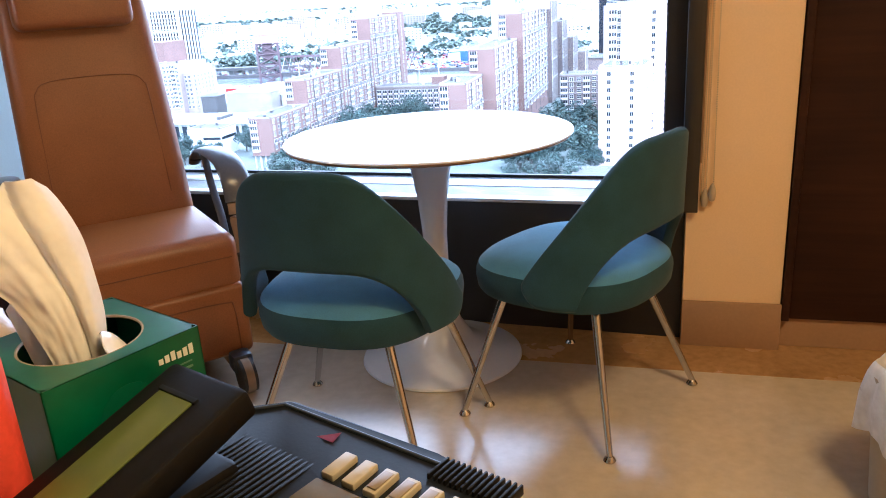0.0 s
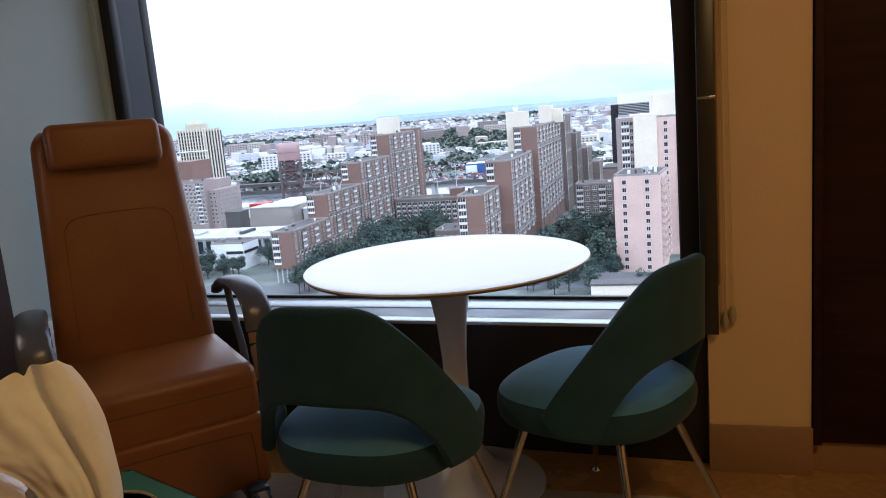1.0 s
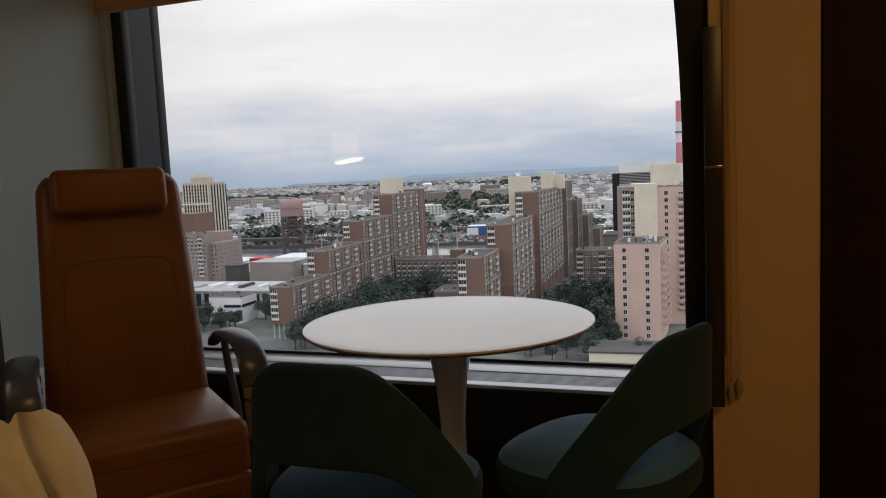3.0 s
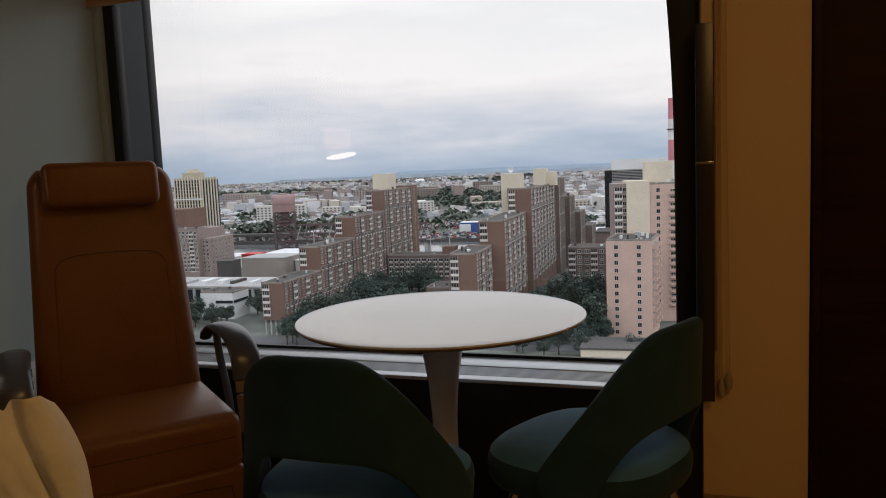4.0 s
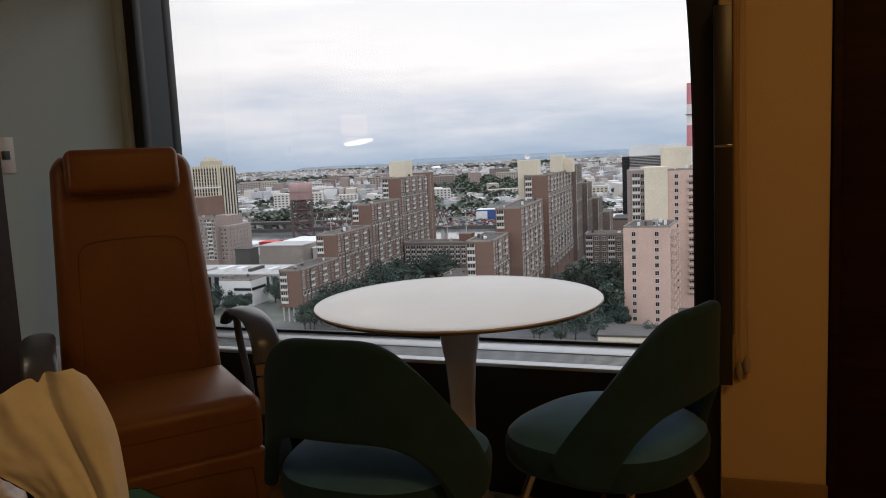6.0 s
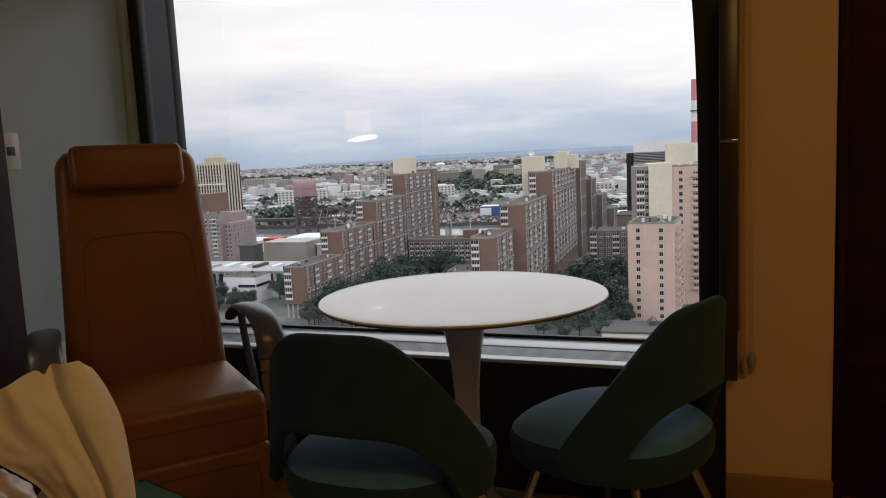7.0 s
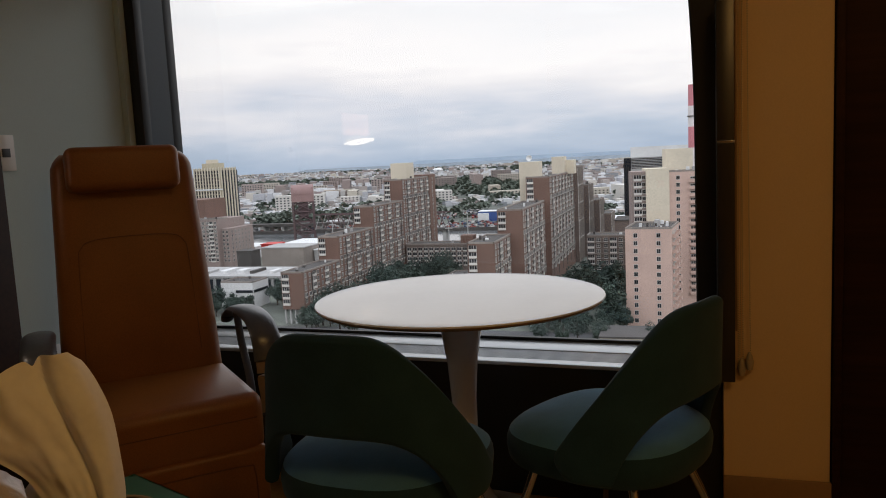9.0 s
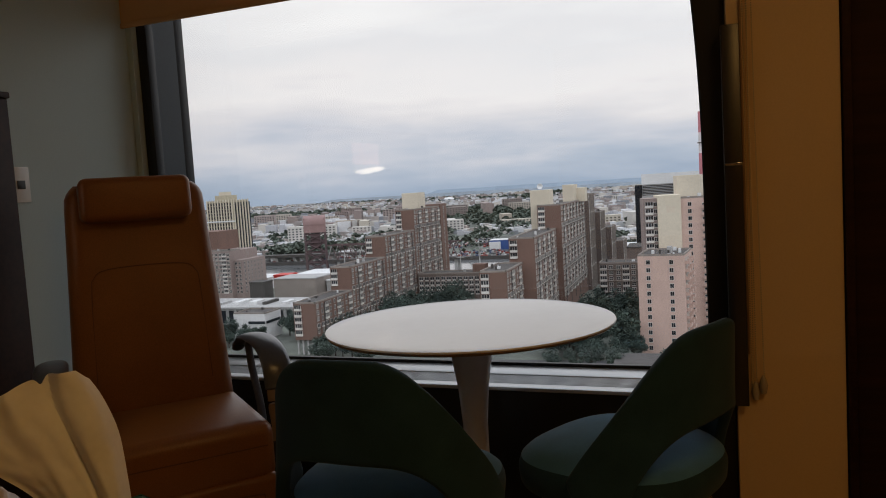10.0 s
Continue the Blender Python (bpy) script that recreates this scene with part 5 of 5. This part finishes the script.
# the lift bridge tower
tow = thing("bridge_tower", "purple brown steel lift bridge tower with a rounded top", "bridge tower", pose(-308, 588, GZ, 0, 0, 25))
part("cab", (lambda: (lambda b: b)(sheet(lambda u, v: (-9.2 + 18.4 * v, -6.5 * math.cos(math.pi * u), 40.5 + 7.5 * math.sin(math.pi * u) ** 0.8), 16, 4, 0.6)))(), M_rust2, tow, "faded red rounded housing")
part("cab_wall", box(-9.2, -6.5, 34, 9.2, 6.5, 40.6), M_rust2, tow, smooth=False)
for sx in (-8.4, 8.4):
    part("cab_end", box(sx - 0.7, -6.2, 34, sx + 0.7, 6.2, 46.5, 0.5), M_rust2, tow)
for sx in (-8.4, 8.4):
    for sy in (-5.8, 5.8):
        part("leg", box(sx - 0.8, sy - 0.8, 0, sx + 0.8, sy + 0.8, 34), M_rust, tow, smooth=False)
for k in range(4):
    z0, z1 = k * 8.5, (k + 1) * 8.5
    for sy in (-5.8, 5.8):
        for a, b in (((-8.4, sy, z0), (8.4, sy, z1)), ((8.4, sy, z0), (-8.4, sy, z1)), ((-8.4, sy, z1), (8.4, sy, z1))):
            part("brace", tube([a, b], 0.5, 6), M_rust, tow)
    for sx in (-8.4, 8.4):
        for a, b in (((sx, -5.8, z0), (sx, 5.8, z1)), ((sx, 5.8, z0), (sx, -5.8, z1))):
            part("brace", tube([a, b], 0.45, 6), M_rust, tow)
part("counterweight", box(-4, -4.5, 21, 4, 4.5, 33), M_rust, tow, smooth=False)
span = thing("bridge_span", "grey brown truss span of the lift bridge", "bridge", pose(-296, 590, GZ, 0, 0, -6))
part("deck", box(0, -5, 8.5, 130, 5, 10.2), M_roof, span, smooth=False)
for sy in (-5, 5):
    part("chord", box(0, sy - 0.4, 22, 120, sy + 0.4, 22.9), M_rust, span, smooth=False)
    for k in range(12):
        part("diagonal", tube([(k * 10, sy, 10), (k * 10 + 5, sy, 22.4)], 0.35, 6), M_conc if k % 3 == 0 else M_rust, span)
        part("diagonal", tube([(k * 10 + 5, sy, 22.4), (k * 10 + 10, sy, 10)], 0.35, 6), M_rust, span)
for k in range(7):
    part("pier", box(8 + k * 18, -3, 0, 11 + k * 18, 3, 8.5), M_conc, span, smooth=False)
for k in range(9):
    x, y = -262 + k * 13 + rnd.uniform(-3, 3), 548 + rnd.uniform(-6, 14)
    mast = thing("substation_mast", "thin grey lattice mast of a substation", "mast", pose(x, y, GZ), group="substation masts")
    hgt = rnd.uniform(14, 26)
    part("pole", tube([(0, 0, 0), (0, 0, hgt)], [0.55, 0.25], 6), M_conc, mast)
    part("arm", box(-3, -0.2, hgt - 3, 3, 0.2, hgt - 2.5), M_conc, mast, smooth=False)
via = thing("river_viaduct", "dark road viaduct along the far river bank", "viaduct", pose(-560, 664, GZ, 0, 0, 2))
part("deck", box(0, -6, 6, 330, 6, 8.6), M_roof, via, smooth=False)
for k in range(16):
    part("column", box(6 + k * 20, -4, 0, 8 + k * 20, 4, 6), M_conc, via, smooth=False)


# ---- trees, far houses and woods ----
def crown_mesh(seed, rx, rz, n, leaf, material):
    """A crown of many small leaf blades, gathered in clumps with gaps between them."""
    r = random.Random(seed)
    clumps = []
    for _ in range(16):
        d = Vector((r.gauss(0, 1), r.gauss(0, 1), r.gauss(0, 0.8))).normalized() * r.uniform(0.35, 0.85)
        clumps.append((Vector((d.x * rx, d.y * rx, d.z * rz)), r.uniform(0.30, 0.5) * rx))
    vs, fs = [], []
    for _ in range(n):
        c, k = r.choice(clumps)
        p = c + Vector((r.gauss(0, 1), r.gauss(0, 1), r.gauss(0, 0.8))).normalized() * k * r.uniform(0.55, 1.0)
        t = Euler((r.uniform(-1, 1), r.uniform(-1, 1), r.uniform(0, 6.3))).to_matrix()
        s = leaf * r.uniform(0.6, 1.4)
        o = len(vs)
        vs += [tuple(p + t @ Vector(q)) for q in ((-s, -s * 0.6, 0), (s, -s * 0.6, 0.1 * s), (s, s * 0.6, -0.1 * s), (-s, s * 0.6, 0.15 * s))]
        fs.append((o, o + 1, o + 2, o + 3))
    me = bpy.data.meshes.new("crown")
    me.from_pydata(vs, [], fs)
    me.materials.append(material)
    return me


TREES = []
for k in range(4):
    rx, hgt = (5.2, 6.0, 4.4, 6.6)[k], (13, 15, 11, 14)[k]
    t = thing("tree", "leafy dark green street tree", "tree", pose(-400, -300, GZ), group="street trees")
    bm = tube([(0, 0, 0), (0.1, 0.05, hgt * 0.3), (0.2, -0.1, hgt * 0.7)], [0.42, 0.32, 0.12], 8)
    for a in range(5):
        an = a * 1.26 + k
        tube([(0.1, 0, hgt * 0.33), (math.cos(an) * rx * 0.35, math.sin(an) * rx * 0.35, hgt * 0.55), (math.cos(an) * rx * 0.7, math.sin(an) * rx * 0.7, hgt * 0.72)], [0.2, 0.12, 0.04], 6, bm=bm)
    part("trunk", bm, M_bark, t)
    c = new("crown", crown_mesh(k + 1, rx, hgt * 0.36, 2200, 0.30, M_leafA if k % 2 else M_leafB))
    c.parent = t
    c.matrix_local = pose(0, 0, hgt * 0.64)
    TREES.append(t)


def plant(x, y, k, s, first=[True] * 4):
    m = pose(x, y, GZ, 0, 0, rnd.uniform(0, 360)) @ Matrix.Diagonal((s, s, s * rnd.uniform(0.9, 1.1), 1))
    if first[k]:
        first[k] = False
        TREES[k].matrix_world = m
        return
    c = copy_thing(TREES[k], pose(x, y, GZ, 0, 0, rnd.uniform(0, 360)))
    c.scale = (s, s, s * rnd.uniform(0.9, 1.1))


for x0, x1, y0, y1, n, s0 in ((-141, -108, 292, 392, 46, 1.0), (-56, -24, 268, 352, 34, 0.95), (-141, -118, 258, 288, 12, 0.8), (-214, -184, 284, 304, 9, 0.8), (-184, -162, 300, 330, 6, 0.75), (-52, -8, 252, 282, 16, 0.62), (-250, -214, 330, 342, 5, 0.6)):
    for _ in range(n):
        plant(rnd.uniform(x0, x1), rnd.uniform(y0, y1), rnd.randrange(4), s0 * rnd.uniform(0.75, 1.2))


def joined_boxes(name, rows, material, label, category):
    vs, fs = [], []
    for x, y, w, d, h, a in rows:
        o = len(vs)
        c, s = math.cos(a) / 2, math.sin(a) / 2
        for z in (GZ, GZ + h):
            vs += [(x + i * w * c - j * d * s, y + i * w * s + j * d * c, z) for i, j in ((-1, -1), (1, -1), (1, 1), (-1, 1))]
        fs += [(o + 4, o + 5, o + 6, o + 7), (o, o + 1, o + 5, o + 4), (o + 1, o + 2, o + 6, o + 5), (o + 2, o + 3, o + 7, o + 6), (o + 3, o, o + 4, o + 7)]
    me = bpy.data.meshes.new(name)
    me.from_pydata(vs, [], fs)
    me.materials.append(material)
    return tagged(new(name, me), label, category, kind="stuff")


M_far = palette("mixed_far_facades", [(0.62, 0.64, 0.67), (0.40, 0.36, 0.34), (0.74, 0.75, 0.78), (0.30, 0.25, 0.24), (0.52, 0.51, 0.50), (0.25, 0.27, 0.30), (0.58, 0.55, 0.51), (0.66, 0.67, 0.70), (0.34, 0.31, 0.30), (0.46, 0.47, 0.51)], scale=0.03)
M_farb = palette("far_brick_blocks", [(0.31, 0.25, 0.235), (0.37, 0.31, 0.29), (0.28, 0.235, 0.22), (0.45, 0.41, 0.36)], scale=0.03)
M_farl = palette("pale_far_blocks", [(0.55, 0.51, 0.44), (0.62, 0.60, 0.57), (0.45, 0.40, 0.34)], scale=0.03)
M_cars = palette("parked_car_paint", [(0.5, 0.5, 0.5), (0.05, 0.05, 0.06), (0.6, 0.6, 0.6), (0.12, 0.12, 0.13), (0.30, 0.05, 0.04), (0.06, 0.09, 0.18)], scale=1.0, rough=0.3)


def wedge(y0, y1, power=1.0):
    """A place in the sector that the window looks over."""
    y = y0 + (y1 - y0) * rnd.random() ** power
    return rnd.uniform(-0.86, 0.10) * y, y


def parkland(x, y):
    v = noise.noise(Vector((x * 0.0022, y * 0.0016, 3.1)))
    return v > 0.16 or (-0.36 < x / y < -0.14 and 1150 < y < 1900 and v > -0.22)


rows, blocks, pales = [], [], []
for _ in range(23000):
    x, y = wedge(690, 4650, 0.95)
    if parkland(x, y) or -46 < x < -24 or (-0.34 < x / y < -0.20 and y < 960):
        continue
    a = 0.35 + rnd.choice((0, 0.5 * math.pi)) + rnd.uniform(-0.03, 0.03)
    if y < 1150:
        if rnd.random() < 0.7:
            rows.append((x, y, rnd.uniform(6, 14), rnd.uniform(6, 11), rnd.uniform(3.5, 8), a))
        continue
    rows.append((x, y, rnd.uniform(7, 24), rnd.uniform(7, 16), rnd.choice((6, 7, 8, 9, 9, 12, 17)) * rnd.uniform(0.9, 1.2), a))
for _ in range(110):
    x, y = wedge(900, 4300)
    if parkland(x, y) or -60 < x < 0:
        continue
    a = 0.35 + rnd.choice((0, 0.5 * math.pi))
    (blocks if rnd.random() < 0.6 else pales).append((x, y, rnd.uniform(22, 70), rnd.uniform(13, 20), rnd.uniform(14, 28), a))
# a long estate of brick slabs across the middle distance
for k in range(26):
    u = k / 25
    x, y = -860 + 520 * u, 1500 + 180 * math.sin(k * 2.1) + 120 * u
    blocks.append((x, y, rnd.uniform(28, 55), 15, rnd.uniform(22, 32), 0.35 + (k % 2) * 1.57))
for k in range(14):
    pales.append((-560 + k * 38 + rnd.uniform(-10, 10), 1050 + rnd.uniform(-70, 150), rnd.uniform(25, 50), 16, rnd.uniform(12, 22), 0.35 + (k % 2) * 1.57))
joined_boxes("far_houses", rows, M_far, "spread of low far houses in white, grey and brick", "houses")
joined_boxes("far_brick_blocks", blocks, M_farb, "far brown brick housing slabs", "apartment blocks")
joined_boxes("far_pale_blocks", pales, M_farl, "far pale housing slabs", "apartment blocks")
# windows of the far slabs: thin dark rows that stand just proud of the walls
wr = []
for x, y, w, d, h, a in blocks + pales:
    if y > 2300:
        continue
    c, s = math.cos(a), math.sin(a)
    z = 3.0
    while z < h - 2:
        n = int(w / 5)
        for i in range(n):
            px = (i + 0.5) / n * w - w / 2
            wr.append((x + px * c + (d / 2) * s, y + px * s - (d / 2) * c, GZ + z, a))
        z += 3.4
vs, fs = [], []
for x, y, z, a in wr:
    o = len(vs)
    c, s = math.cos(a), math.sin(a)
    for k in (0.15, -0.3):
        vs += [(x + u * c + k * s, y + u * s - k * c, z + v) for u, v in ((-1.2, 0), (1.2, 0), (1.2, 1.6), (-1.2, 1.6))]
    fs += [(o, o + 1, o + 2, o + 3), (o, o + 4, o + 5, o + 1), (o + 3, o + 2, o + 6, o + 7), (o, o + 3, o + 7, o + 4), (o + 1, o + 5, o + 6, o + 2)]
me = bpy.data.meshes.new("far_slab_windows")
me.from_pydata(vs, [], fs)
me.materials.append(M_glz)
tagged(new("far_slab_windows", me), "dark window rows of the far slabs", "windows", kind="stuff")

cars = []
for k in range(900):
    lot = rnd.choice(((-230, -150, 672, 740), (-175, -130, 700, 900), (-250, -200, 780, 900), (-420, -330, 672, 720), (-330, -250, 690, 860), (-130, -60, 690, 830), (-40, -30, 430, 1100)))
    x, y = rnd.uniform(lot[0], lot[1]), rnd.uniform(lot[2], lot[3])
    cars.append((x, round(y / 7) * 7, 1.9, 4.4, 1.5, 0.0 if rnd.random() < 0.8 else 1.57))
joined_boxes("far_parked_cars", cars, M_cars, "rows of far parked cars in mixed colours", "cars")


# paler and greyer than the near leaves; distance haze put into the colour
M_wood_far = mat("far_hazed_foliage", (0.105, 0.125, 0.105), 0.9, vary=0.3, scale=0.02, fine=0.3, island=0.6, bump=0, spec=0.1)


def woods(name, places, label, leaf):
    """Far tree clumps: each a low heap of leaf blades with a ragged outline."""
    vs, fs = [], []
    for x, y, r, h in places:
        for _ in range(40):
            a, e = rnd.uniform(0, 6.3), rnd.random()
            px, py, pz = x + math.cos(a) * r * e, y + math.sin(a) * r * e, GZ + h * (0.25 + 0.75 * math.sqrt(max(0, 1 - e * e)) * rnd.uniform(0.6, 1))
            s = leaf * rnd.uniform(0.6, 1.4) * (0.6 + y / 2400)
            t = Euler((rnd.uniform(-0.9, 0.9), rnd.uniform(-0.9, 0.9), a)).to_matrix()
            o = len(vs)
            vs += [tuple(Vector((px, py, pz)) + t @ Vector(q)) for q in ((-s, -s, 0), (s, -s * 0.7, 0.2 * s), (s * 0.8, s, 0), (-s * 0.9, s * 0.8, -0.2 * s))]
            fs.append((o, o + 1, o + 2, o + 3))
    me = bpy.data.meshes.new(name)
    me.from_pydata(vs, [], fs)
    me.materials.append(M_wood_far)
    return tagged(new(name, me), label, "trees", kind="stuff")


spots = []
for _ in range(9000):
    x, y = wedge(690, 4600, 1.1)
    if parkland(x, y) or rnd.random() < 0.14:
        spots.append((x, y, rnd.uniform(7, 13), rnd.uniform(8, 15)))
    if len(spots) > 3600:
        break
for _ in range(120):
    spots.append((rnd.uniform(-420, -360), rnd.uniform(690, 760), 9, rnd.uniform(10, 16)))
woods("far_woods", spots, "far haze-paled green parks and rows of trees", 1.9)


def ridge(name, y, base, amp, material, label, seed):
    """A long low line of hills at the edge of sight."""
    vs, fs = [], []
    n = 160
    for k in range(n + 1):
        x = -5000 + 6000 * k / n
        h = base + amp * (noise.fractal(Vector((x * 0.0011, seed, 0)), 1.0, 2.0, 5) + 0.25 * noise.noise(Vector((x * 0.02, seed, 5))))
        vs += [(x, y, GZ), (x, y + 60, GZ + h), (x, y + 160, GZ)]
    for k in range(n):
        o = k * 3
        fs += [(o, o + 3, o + 4, o + 1), (o + 1, o + 4, o + 5, o + 2)]
    me = bpy.data.meshes.new(name)
    me.from_pydata(vs, [], fs)
    me.materials.append(material)
    return tagged(new(name, me), label, "hills", kind="structure")


# haze is put into the hill colours, bluer and paler on the farther line
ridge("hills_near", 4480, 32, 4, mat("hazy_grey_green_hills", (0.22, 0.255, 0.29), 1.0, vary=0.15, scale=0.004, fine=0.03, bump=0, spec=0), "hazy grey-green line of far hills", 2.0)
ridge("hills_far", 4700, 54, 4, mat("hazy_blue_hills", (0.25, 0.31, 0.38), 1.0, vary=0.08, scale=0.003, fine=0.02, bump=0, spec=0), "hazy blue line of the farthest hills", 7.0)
dome = thing("white_dome", "white shallow stadium dome far off", "dome", pose(-1010, 3180, GZ - 6))
part("shell", lathe([(29, 0), (29, 15), (25, 20), (18, 25), (9, 28), (0, 29)], 32), M_pale, dome)
